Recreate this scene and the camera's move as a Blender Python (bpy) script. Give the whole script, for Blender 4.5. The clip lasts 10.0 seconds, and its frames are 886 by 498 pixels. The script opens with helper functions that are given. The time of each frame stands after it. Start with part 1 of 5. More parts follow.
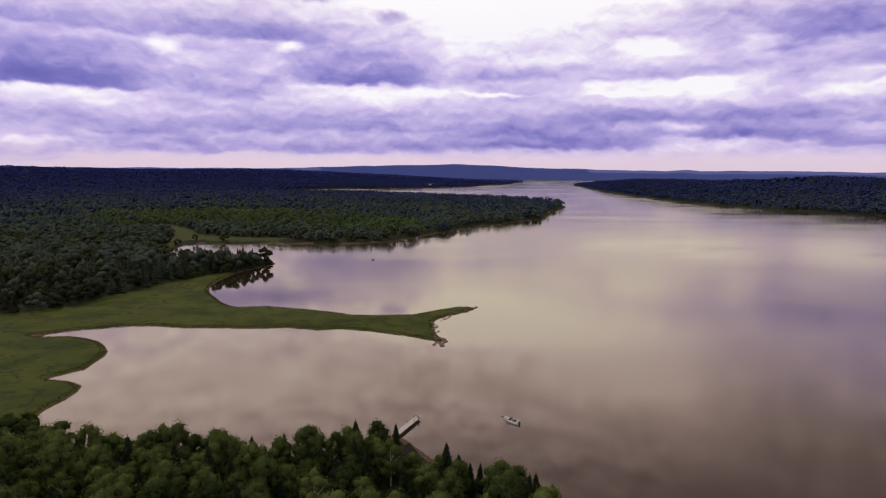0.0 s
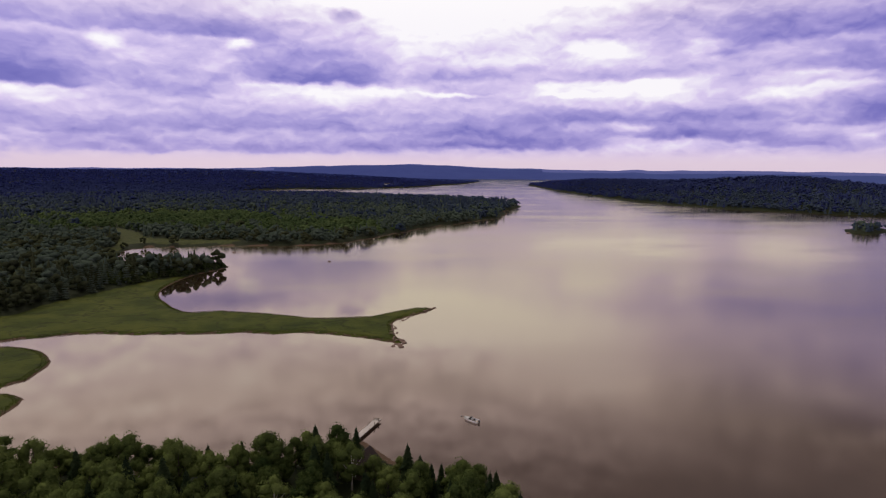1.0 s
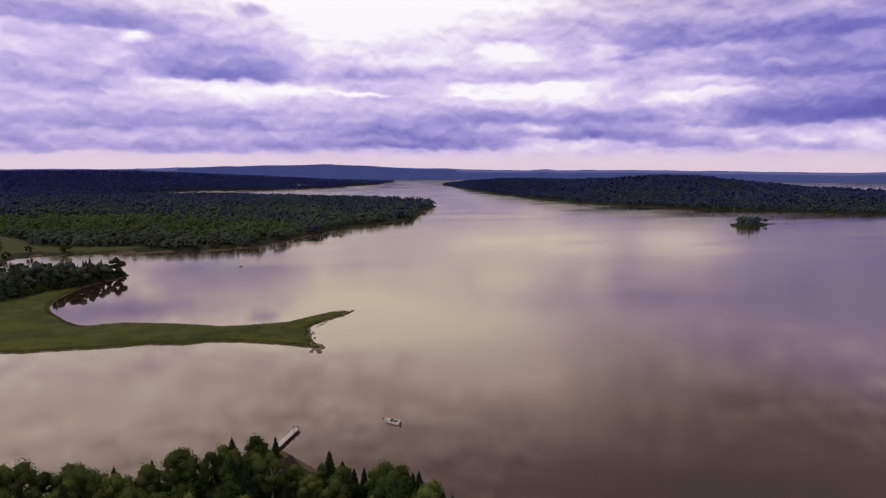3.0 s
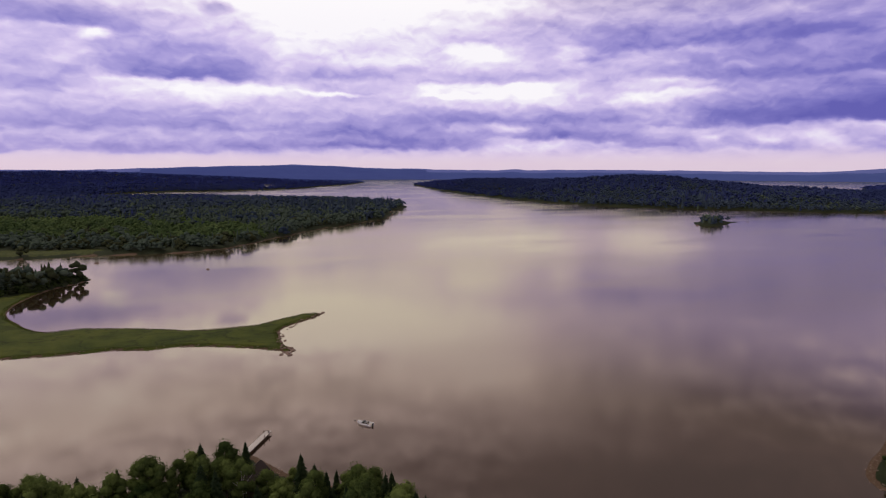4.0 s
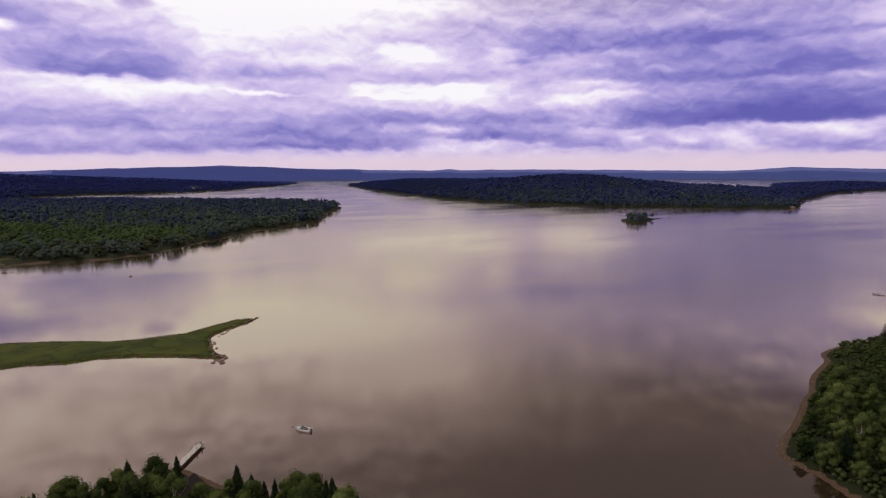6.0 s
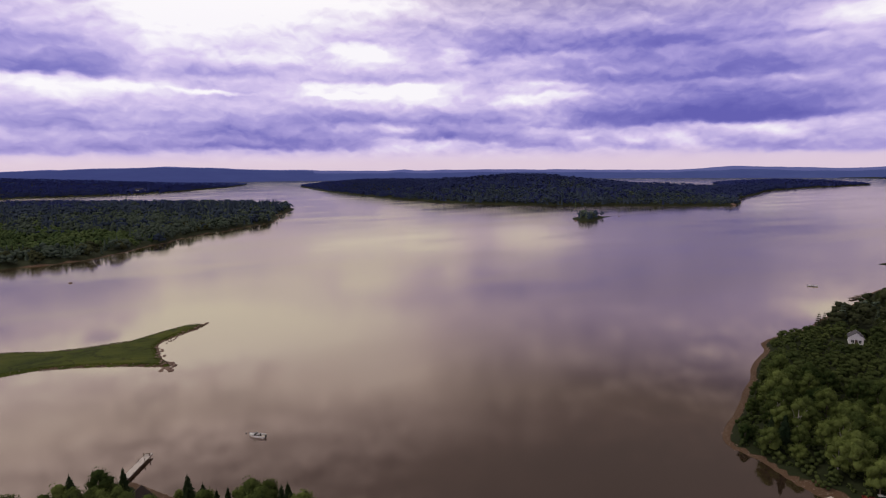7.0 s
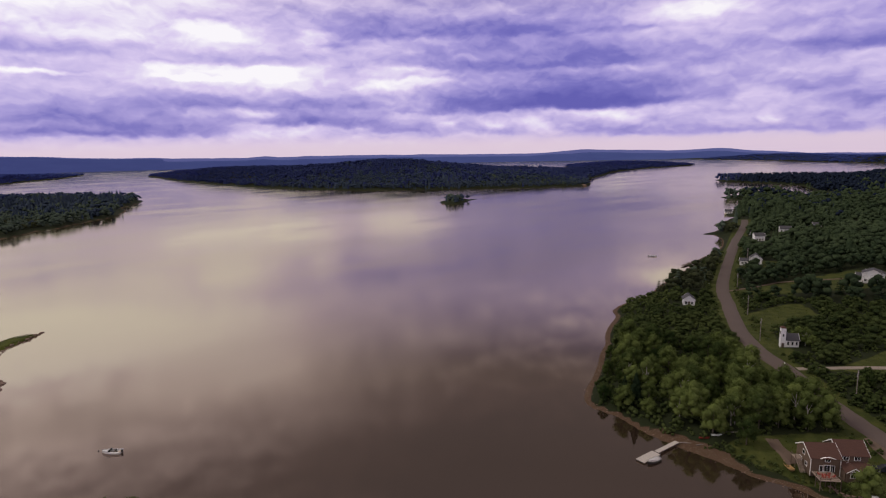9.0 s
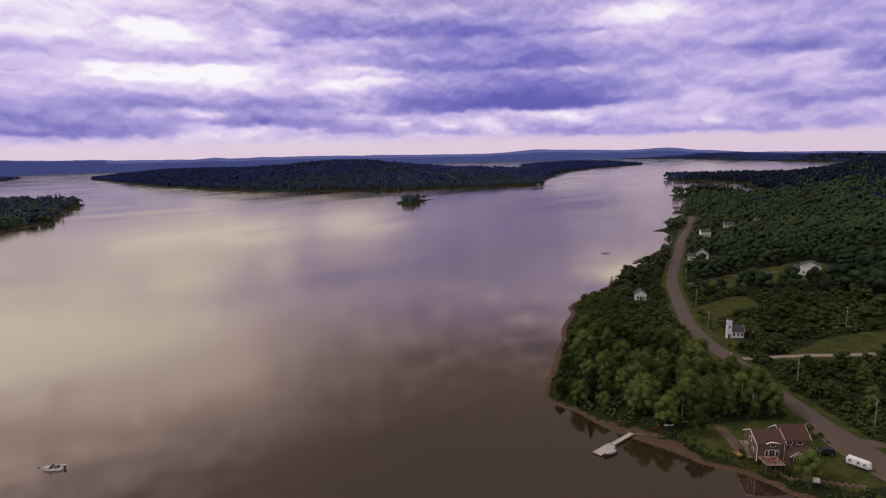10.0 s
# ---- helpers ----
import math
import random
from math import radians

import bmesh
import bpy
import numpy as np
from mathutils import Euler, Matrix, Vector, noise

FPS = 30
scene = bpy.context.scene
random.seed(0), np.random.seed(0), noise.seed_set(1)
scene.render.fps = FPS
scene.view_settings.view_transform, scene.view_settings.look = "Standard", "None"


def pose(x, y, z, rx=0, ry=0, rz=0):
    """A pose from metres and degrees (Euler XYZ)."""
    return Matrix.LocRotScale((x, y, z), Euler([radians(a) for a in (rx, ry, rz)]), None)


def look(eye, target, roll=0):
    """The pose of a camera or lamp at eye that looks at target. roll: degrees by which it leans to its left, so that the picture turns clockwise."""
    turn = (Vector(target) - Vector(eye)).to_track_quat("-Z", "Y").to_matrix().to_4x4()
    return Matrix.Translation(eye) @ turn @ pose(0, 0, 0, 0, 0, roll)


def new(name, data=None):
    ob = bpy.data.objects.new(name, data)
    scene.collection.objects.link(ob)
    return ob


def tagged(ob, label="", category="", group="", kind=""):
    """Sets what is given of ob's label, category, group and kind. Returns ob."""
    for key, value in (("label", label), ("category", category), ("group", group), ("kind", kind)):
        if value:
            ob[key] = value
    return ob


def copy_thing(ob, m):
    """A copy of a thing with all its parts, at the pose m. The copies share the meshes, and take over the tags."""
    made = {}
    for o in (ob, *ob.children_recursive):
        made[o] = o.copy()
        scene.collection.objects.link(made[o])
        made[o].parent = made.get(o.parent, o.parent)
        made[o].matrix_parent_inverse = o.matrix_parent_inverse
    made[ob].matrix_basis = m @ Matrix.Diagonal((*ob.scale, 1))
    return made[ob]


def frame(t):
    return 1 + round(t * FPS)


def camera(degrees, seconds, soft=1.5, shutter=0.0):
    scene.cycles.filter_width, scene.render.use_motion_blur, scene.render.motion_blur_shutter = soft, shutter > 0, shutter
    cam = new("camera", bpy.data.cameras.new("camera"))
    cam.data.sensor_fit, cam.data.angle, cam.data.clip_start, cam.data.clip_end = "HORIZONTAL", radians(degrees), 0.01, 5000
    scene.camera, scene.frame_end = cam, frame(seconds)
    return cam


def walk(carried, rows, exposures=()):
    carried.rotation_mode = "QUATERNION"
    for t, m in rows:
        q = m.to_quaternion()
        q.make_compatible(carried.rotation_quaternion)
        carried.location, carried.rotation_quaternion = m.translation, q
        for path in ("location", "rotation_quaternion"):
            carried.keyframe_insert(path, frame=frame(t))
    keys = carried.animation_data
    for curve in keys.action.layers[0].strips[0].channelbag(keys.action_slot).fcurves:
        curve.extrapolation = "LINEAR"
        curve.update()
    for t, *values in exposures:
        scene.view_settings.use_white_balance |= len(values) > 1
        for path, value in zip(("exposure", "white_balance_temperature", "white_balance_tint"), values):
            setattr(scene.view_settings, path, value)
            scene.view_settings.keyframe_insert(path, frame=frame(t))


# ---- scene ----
cam = camera(75.51, 10.0, soft=1.2)
PATH = [
    (0.0, pose(0.00, -0.00, 80.00, 82.045, -0.342, 0.048)),
    (0.5, pose(-0.33, -0.34, 80.41, 82.051, -0.355, -2.128)),
    (1.0, pose(-0.50, -0.74, 80.71, 82.056, -0.300, -4.315)),
    (1.5, pose(-0.64, -1.28, 81.06, 82.060, -0.299, -6.641)),
    (2.0, pose(-0.78, -1.73, 81.39, 82.062, -0.257, -8.903)),
    (2.5, pose(-0.87, -2.08, 81.64, 82.066, -0.204, -10.992)),
    (4.0, pose(-1.00, -2.64, 82.04, 82.089, -0.012, -15.707)),
    (4.5, pose(-1.04, -2.55, 82.15, 82.089, -0.033, -17.228)),
    (5.0, pose(-1.18, -2.75, 82.19, 82.086, 0.111, -18.843)),
    (6.5, pose(-1.24, -3.23, 82.18, 82.087, 0.351, -24.013)),
    (7.0, pose(-1.02, -3.27, 82.04, 82.083, 0.528, -26.700)),
    (7.5, pose(-0.85, -2.92, 81.79, 82.078, 0.809, -31.707)),
    (8.0, pose(-0.83, -2.36, 81.57, 81.487, 0.994, -35.385)),
    (8.5, pose(-0.61, -2.04, 81.49, 80.667, 1.083, -37.394)),
    (9.0, pose(-0.64, -2.04, 81.58, 80.482, 1.150, -39.861)),
    (9.5, pose(-0.54, -1.96, 81.42, 80.454, 1.254, -41.993)),
    (10.0, pose(-0.19, -1.72, 81.24, 80.437, 1.377, -44.251)),
]
walk(cam, PATH)

# ---- world, sun ----
SUN_AZ, SUN_EL = -36.0, 46.0      # bearing to the right of +y, height, degrees


class Nodes:
    """A small helper to write node trees in a line each."""

    def __init__(self, tree):
        self.tree = tree
        tree.nodes.clear()

    def add(self, kind, **props):
        node = self.tree.nodes.new(kind)
        inputs = props.pop("ins", {})
        for key, value in props.items():
            setattr(node, key, value)
        for key, value in inputs.items():
            self.feed(node.inputs[key], value)
        return node

    def feed(self, socket, value):
        if isinstance(value, bpy.types.NodeSocket):
            self.tree.links.new(value, socket)
        else:
            socket.default_value = value

    def math(self, op, a, b=0.0, c=0.0, clamp=False):
        node = self.add("ShaderNodeMath", operation=op, use_clamp=clamp)
        for socket, value in zip(node.inputs, (a, b, c)):
            self.feed(socket, value)
        return node.outputs[0]

    def vec(self, op, a, b=None, c=None):
        node = self.add("ShaderNodeVectorMath", operation=op)
        for socket, value in zip(node.inputs, (a, b, c)):
            if value is not None:
                self.feed(socket, value)
        return node.outputs["Value" if op in ("LENGTH", "DOT_PRODUCT", "DISTANCE") else "Vector"]

    def noise(self, vector, scale, detail=4.0, rough=0.55, distortion=0.0):
        return self.add("ShaderNodeTexNoise", ins={"Vector": vector, "Scale": scale, "Detail": detail, "Roughness": rough, "Distortion": distortion}).outputs[0]

    def range(self, value, a, b, c=0.0, d=1.0, smooth=True):
        node = self.add("ShaderNodeMapRange", interpolation_type="SMOOTHSTEP" if smooth else "LINEAR")
        for socket, v in zip(node.inputs, (value, a, b, c, d)):
            self.feed(socket, v)
        return node.outputs[0]

    def mix(self, f, a, b):
        node = self.add("ShaderNodeMix", data_type="RGBA")
        for socket, v in ((node.inputs[0], f), (node.inputs[6], a), (node.inputs[7], b)):
            self.feed(socket, (*v, 1.0) if isinstance(v, tuple) and len(v) == 3 else v)
        return node.outputs[2]

    def ramp(self, f, stops):
        node = self.add("ShaderNodeValToRGB", ins={0: f})
        els = node.color_ramp.elements
        while len(els) < len(stops):
            els.new(0.5)
        for el, (p, c) in zip(els, stops):
            el.position, el.color = p, (*c, 1.0)
        return node.outputs[0]


# clouds with flat dark bases: bearing, height of the base, half-width, thickness (degrees), weight
BASES_WEST = [
    (-35.6, 6.40, 4.0, 2.56, 0.12), (-35.3, 0.46, 4.5, 1.35, 0.12), (-33.0, 6.53, 6.6, 4.14, 0.42), (-32.2, 11.23, 7.8, 1.90, 0.20),
    (-27.4, 2.94, 8.3, 1.83, 0.20), (-20.8, 6.95, 5.3, 1.96, 0.16), (-18.7, 11.54, 8.3, 2.35, 0.34), (-17.1, 1.41, 16.5, 1.36, 0.22),
    (-12.3, 3.55, 12.0, 1.90, 0.18), (-8.0, 7.96, 6.7, 3.56, 0.33), (-5.2, 8.23, 4.3, 1.44, 0.12), (-3.6, 1.72, 9.4, 1.42, 0.10),
    (3.8, 8.61, 2.7, 1.54, 0.15), (5.3, 3.02, 6.6, 1.62, 0.12),
]
BASES_NORTH = [
    (8.9, 8.55, 3.2, 1.23, 0.14), (9.7, 2.10, 11.2, 3.21, 0.26), (12.9, 9.27, 2.1, 0.70, 0.20), (15.6, 1.98, 8.5, 1.62, 0.10),
    (18.7, 8.36, 2.6, 1.08, 0.24), (24.2, 4.41, 11.9, 1.47, 0.20), (24.5, 2.62, 1.1, 0.79, 0.22), (27.4, 2.77, 0.7, 0.58, 0.20),
    (28.0, 2.88, 5.9, 2.14, 0.22), (30.5, 9.91, 2.6, 1.00, 0.20), (35.4, 2.20, 3.1, 1.67, 0.26), (36.6, 10.65, 7.4, 2.39, 0.14),
    (39.4, 10.64, 10.6, 1.96, 0.12), (42.0, 7.92, 5.1, 1.34, 0.14),
]
BASES_EAST = [
    (43.7, 1.72, 5.0, 1.29, 0.16), (46.7, 3.84, 13.4, 3.78, 0.24), (51.0, 7.72, 10.2, 3.92, 0.22), (52.3, 4.13, 13.8, 3.12, 0.18),
    (53.0, 10.51, 7.4, 2.49, 0.12), (53.5, 4.00, 7.1, 2.65, 0.30), (54.5, 1.65, 3.3, 1.07, 0.14), (61.7, 4.36, 6.0, 2.01, 0.16),
    (63.8, 1.21, 14.6, 1.13, 0.22), (72.0, 4.45, 3.9, 1.40, 0.26), (73.9, 7.40, 3.7, 1.51, 0.18), (75.9, 0.88, 6.8, 1.85, 0.16),
    (78.5, 3.28, 4.9, 1.76, 0.22), (80.8, 5.66, 3.2, 2.91, 0.26),
]
# sunlit heads of clouds: bearing, height of the crisp top, half-width, depth (degrees), weight
HEADS_WEST = [
    (-32.6, 6.56, 6.6, 1.51, 0.34), (-30.2, 5.55, 1.7, 1.56, 0.24), (-23.4, 10.42, 1.7, 1.39, 0.20), (-9.0, 7.93, 6.4, 1.74, 0.34),
    (-3.6, 7.52, 6.5, 1.77, 0.24), (19.0, 11.82, 3.0, 2.79, 0.34), (19.2, 8.12, 8.2, 2.07, 0.34), (21.4, 11.44, 3.3, 2.48, 0.12),
    (22.5, 4.28, 1.4, 0.75, 0.20), (23.1, 2.97, 5.0, 1.30, 0.20), (25.2, 6.70, 3.8, 1.36, 0.16), (27.7, 11.26, 1.9, 2.26, 0.26),
    (36.2, 7.22, 4.5, 1.50, 0.34), (36.9, 3.95, 3.0, 0.82, 0.16),
]
HEADS_EAST = [
    (39.6, 8.15, 6.2, 0.78, 0.14), (40.4, 3.04, 1.2, 0.81, 0.28), (42.4, 9.03, 1.7, 0.57, 0.26), (45.0, 2.78, 0.9, 0.59, 0.24),
    (46.9, 3.12, 3.3, 1.28, 0.20), (48.9, 2.82, 1.7, 0.85, 0.20), (55.0, 3.66, 2.2, 0.79, 0.22), (56.8, 7.85, 1.6, 0.70, 0.20),
    (57.0, 3.17, 1.8, 1.04, 0.30), (68.9, 4.94, 2.0, 1.05, 0.30), (69.0, 2.61, 1.1, 0.78, 0.30), (76.5, 1.50, 1.6, 0.55, 0.16),
    (76.6, 7.55, 2.5, 1.47, 0.30),
]
# bright openings, small dark wisps, and deep unseen masses added above the view to darken mirrored water: bearing,
# height, half-width, half-height (degrees), weight
BRIGHT = [
    (6.4, 15.05, 17.1, 2.89, 0.55), (2.9, 11.67, 6.0, 2.95, 0.30), (-25.5, 10.52, 1.6, 0.82, 0.50), (-14.7, 10.97, 1.5, 0.54, 0.50),
    (-5.2, 15.26, 3.2, 0.47, 0.20), (5.2, 7.19, 4.1, 0.26, 0.35), (17.3, 6.97, 3.8, 0.25, 0.30), (-35.2, 2.17, 3.0, 0.31, 0.20),
    (24.9, 7.48, 4.5, 0.76, 0.20), (-0.9, 7.29, 3.3, 0.73, 0.20), (-32.6, 0.96, 4.0, 0.19, 0.12), (12.0, 11.24, 5.7, 1.95, 0.14),
    (62.5, 11.98, 5.3, 1.20, 0.40), (62.5, 11.04, 10.6, 2.31, 0.20), (35.5, 7.02, 6.4, 1.33, 0.22), (24.3, 7.53, 7.7, 1.26, 0.16),
    # the last two sit above the view, added to brighten the mirrored water
    (17.3, 10.05, 6.9, 2.65, 0.12), (10.1, 9.95, 3.3, 2.47, 0.12), (-22.2, 17.0, 28.6, 6.6, 0.17), (17.7, 18.9, 11.0, 4.95, 0.2),
]
WISPS = [
    (-5.2, 14.15, 1.8, 0.67, 0.36), (-12.0, 15.05, 1.3, 0.23, 0.20),
]
DEEP = [(62.9, 31.0, 52.2, 15.0, 0.34), (6.6, 34.3, 55.0, 10.45, 0.28), (67.2, 31.0, 44.0, 13.0, 0.21)]


def build_world():
    world = bpy.data.worlds.new("overcast_sky")
    scene.world = world
    world.use_nodes = True
    n = Nodes(world.node_tree)
    way = n.add("ShaderNodeTexCoord").outputs["Generated"]
    sep = n.add("ShaderNodeSeparateXYZ", ins={0: way})
    x, y, z = sep.outputs
    az = n.math("MULTIPLY", n.math("ARCTAN2", x, y), 57.2958)
    el = n.math("MULTIPLY", n.math("ARCSINE", z), 57.2958)
    flat = n.add("ShaderNodeCombineXYZ", ins={0: az, 1: el, 2: 0.0}).outputs[0]
    half = (0.5, 0.5, 0.5)

    def wander(where, scale, detail, reach):
        cell = n.add("ShaderNodeTexNoise", ins={"Vector": n.vec("MULTIPLY", where, scale), "Scale": 1.0, "Detail": detail, "Roughness": 0.5}).outputs["Color"]
        return n.vec("MULTIPLY", n.vec("SUBTRACT", cell, half), reach)

    flat2 = n.vec("ADD", flat, wander(flat, (0.20, 0.34, 1.0), 2.0, (2.6, 1.1, 0.0)))
    flat2 = n.vec("ADD", flat2, wander(flat, (0.50, 0.75, 1.0), 3.0, (1.9, 1.0, 0.0)))

    split = n.add("ShaderNodeSeparateXYZ", ins={0: flat2})
    az2, el2 = split.outputs[0], split.outputs[1]

    def from_middle(total, a, e, sa, se):
        """Distances from a cloud's middle in half-widths; each cloud follows on the sum so far."""
        return (n.math("MULTIPLY_ADD", az2, 1 / sa, n.math("MULTIPLY_ADD", total, 1e-7, -a / sa)),
                n.math("MULTIPLY_ADD", el2, 1 / se, n.math("MULTIPLY_ADD", total, 1e-7, -e / se)))

    def masses(total, rows, sign=1.0):
        for a, e, sa, se, w in rows:
            u, v = from_middle(total, a, e, sa, se)
            far = n.math("SQRT", n.math("MULTIPLY_ADD", u, u, n.math("MULTIPLY", v, v)))
            total = n.math("ADD", total, n.range(far, 1.35, 0.15, 0.0, w * sign))
        return total

    def layers(total, rows, up, sign=1.0):
        """Clouds with one crisp edge, fading away from it: dark bases fade upwards, lit heads downwards."""
        for a, e, sa, se, w in rows:
            u, v = from_middle(total, a, e, sa, up * se)
            edge = 0.28 / se
            side = n.range(n.math("ABSOLUTE", u), 1.3, 0.35, 0.0, w * sign)
            body = n.math("MULTIPLY", n.range(v, -edge, edge), n.range(v, 1.35, 0.05))
            total = n.math("MULTIPLY_ADD", side, body, total)
        return total

    def heaps(where, scale, detail):
        cell = n.add("ShaderNodeTexVoronoi", feature="SMOOTH_F1", ins={"Vector": n.vec("MULTIPLY", where, scale), "Scale": 1.0, "Detail": detail, "Roughness": 0.5, "Lacunarity": 2.2, "Smoothness": 0.6}).outputs["Distance"]
        return n.math("SUBTRACT", 0.75, cell)

    def puffs(shift):
        """Rounded heaps with creases between."""
        p = n.vec("ADD", flat2, (0.0, shift, 0.0))
        return n.math("ADD", n.math("MULTIPLY", heaps(p, (0.13, 0.30, 1.0), 1.0), 0.6), n.math("MULTIPLY", heaps(p, (0.36, 0.75, 1.0), 2.0), 0.34))

    puff, below = puffs(0.0), puffs(-0.5)
    streak = n.noise(n.vec("MULTIPLY", flat2, (0.10, 0.42, 1.0)), 1.0, 5.0, 0.55)
    grain = n.noise(n.vec("MULTIPLY", flat2, (0.40, 0.75, 1.0)), 1.0, 5.0, 0.55)
    level = n.math("ADD", n.range(el, 2.0, 9.0, 0.54, 0.57), n.math("MULTIPLY", n.math("SUBTRACT", streak, 0.5), 0.30))
    level = n.math("ADD", level, n.math("MULTIPLY", n.math("SUBTRACT", puff, below), 0.46))
    level = n.math("ADD", level, n.math("MULTIPLY", n.math("SUBTRACT", grain, 0.5), n.range(el, 12.0, 18.0, 0.26, 0.33)))
    for rows in (BASES_WEST, BASES_NORTH, BASES_EAST):
        level = layers(level, rows, 1.0, -0.88)
    level = n.math("SUBTRACT", level, n.math("MULTIPLY", n.range(az, 20.0, 46.0, 0.0, 0.12), n.range(el, 5.0, 9.0)))
    level = masses(masses(level, DEEP, -0.9), WISPS, -0.9)
    for rows in (HEADS_WEST, HEADS_EAST):
        level = layers(level, rows, -1.0, 0.74)
    level = masses(level, BRIGHT, 0.75)
    low = n.range(el, 2.2, 0.4, 0.0, 1.0)
    level = n.math("ADD", n.math("MULTIPLY", level, n.math("SUBTRACT", 1.0, n.math("MULTIPLY", low, 0.75))), n.math("MULTIPLY", low, n.math("MINIMUM", n.range(az, -42.0, -14.0, 0.40, 0.55), n.range(az, 45.0, 80.0, 0.55, 0.46))))
    cloud = n.ramp(level, ((0.0, (0.115, 0.098, 0.44)), (0.22, (0.20, 0.17, 0.54)), (0.42, (0.40, 0.33, 0.70)), (0.64, (0.70, 0.585, 0.87)), (0.88, (1.0, 0.96, 1.0))))
    overhead = n.range(el, 11.0, 22.0)
    cloud = n.mix(overhead, cloud, n.ramp(level, ((0.0, (0.12, 0.10, 0.10)), (0.2, (0.17, 0.135, 0.13)), (0.42, (0.38, 0.32, 0.31)), (0.64, (0.76, 0.67, 0.65)), (0.84, (1.0, 0.96, 0.94)))))
    warm = n.range(el, 2.4, 0.4, 0.0, 0.8)
    cloud = n.mix(n.math("MULTIPLY", warm, n.range(level, 0.42, 0.6)), cloud, (0.76, 0.60, 0.70))
    sky = n.add("ShaderNodeTexSky", sky_type="NISHITA", sun_disc=False, sun_elevation=radians(SUN_EL), sun_rotation=radians(SUN_AZ))
    blue = n.add("ShaderNodeBackground", ins={0: sky.outputs[0], 1: 0.08})
    grey = n.add("ShaderNodeBackground", ins={0: cloud, 1: n.range(el, 12.0, 28.0, 1.0, 1.32)})
    cover = n.add("ShaderNodeMixShader", ins={0: 0.93, 1: blue.outputs[0], 2: grey.outputs[0]})
    n.add("ShaderNodeOutputWorld", ins={0: cover.outputs[0]})


build_world()
sun = new("sun", bpy.data.lights.new("sun", "SUN"))
sun.data.energy, sun.data.angle, sun.data.color = 1.05, radians(12), (1.0, 0.92, 0.78)
sun_way = Vector((math.sin(radians(SUN_AZ)) * math.cos(radians(SUN_EL)), math.cos(radians(SUN_AZ)) * math.cos(radians(SUN_EL)), math.sin(radians(SUN_EL))))
sun.matrix_world = look(sun_way * 500, (0, 0, 0))

# ---- materials ----


def material(name, build):
    m = bpy.data.materials.new(name)
    m.use_nodes = True
    n = Nodes(m.node_tree)
    n.add("ShaderNodeOutputMaterial", ins={0: build(n)})
    return m


def surface(n, color, rough=0.8, normal=None, metal=0.0, spec=0.3):
    node = n.add("ShaderNodeBsdfPrincipled", ins={"Base Color": (*color, 1.0) if isinstance(color, tuple) else color, "Roughness": rough, "Metallic": metal, "Specular IOR Level": spec})
    if normal is not None:
        n.feed(node.inputs["Normal"], normal)
    return node.outputs[0]


def bump(n, height, strength, distance):
    return n.add("ShaderNodeBump", ins={"Height": height, "Strength": strength, "Distance": distance}).outputs[0]


def place_of(n):
    return n.add("ShaderNodeNewGeometry").outputs["Position"]


def water_look(n):
    p = place_of(n)
    ripple = n.noise(p, 0.7, 3.0, 0.6)
    swell = n.noise(n.vec("MULTIPLY", p, (0.02, 0.02, 1.0)), 1.0, 3.0, 0.5)
    calm = n.range(n.noise(n.vec("MULTIPLY", p, (0.004, 0.012, 1.0)), 1.0, 4.0, 0.6), 0.42, 0.62)
    open_water = n.add("ShaderNodeAttribute", attribute_name="open").outputs["Fac"]
    rough = n.math("ADD", 0.045, n.math("MULTIPLY", open_water, n.math("MULTIPLY_ADD", calm, 0.07, 0.05)))
    normal = bump(n, ripple, 0.03, 0.1)
    murk = n.mix(swell, (0.024, 0.016, 0.011), (0.033, 0.022, 0.015))
    body = n.add("ShaderNodeBsdfDiffuse", ins={0: murk})
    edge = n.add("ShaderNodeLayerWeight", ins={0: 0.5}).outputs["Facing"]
    # warm tint by view angle takes the sky's violet out of the reflection
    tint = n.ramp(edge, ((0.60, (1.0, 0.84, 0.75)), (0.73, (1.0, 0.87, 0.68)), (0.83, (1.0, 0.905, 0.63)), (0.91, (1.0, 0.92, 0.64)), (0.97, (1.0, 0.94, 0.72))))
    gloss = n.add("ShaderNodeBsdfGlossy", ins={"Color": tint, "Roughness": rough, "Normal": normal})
    # reflection strength drawn by hand over view angle, stronger than water's own
    mirror_ramp = n.ramp(edge, ((0.5, (0.25,) * 3), (0.66, (0.38,) * 3), (0.83, (0.60,) * 3), (0.91, (0.74,) * 3), (0.98, (0.88,) * 3)))
    return n.add("ShaderNodeMixShader", ins={0: mirror_ramp, 1: body.outputs[0], 2: gloss.outputs[0]}).outputs[0]


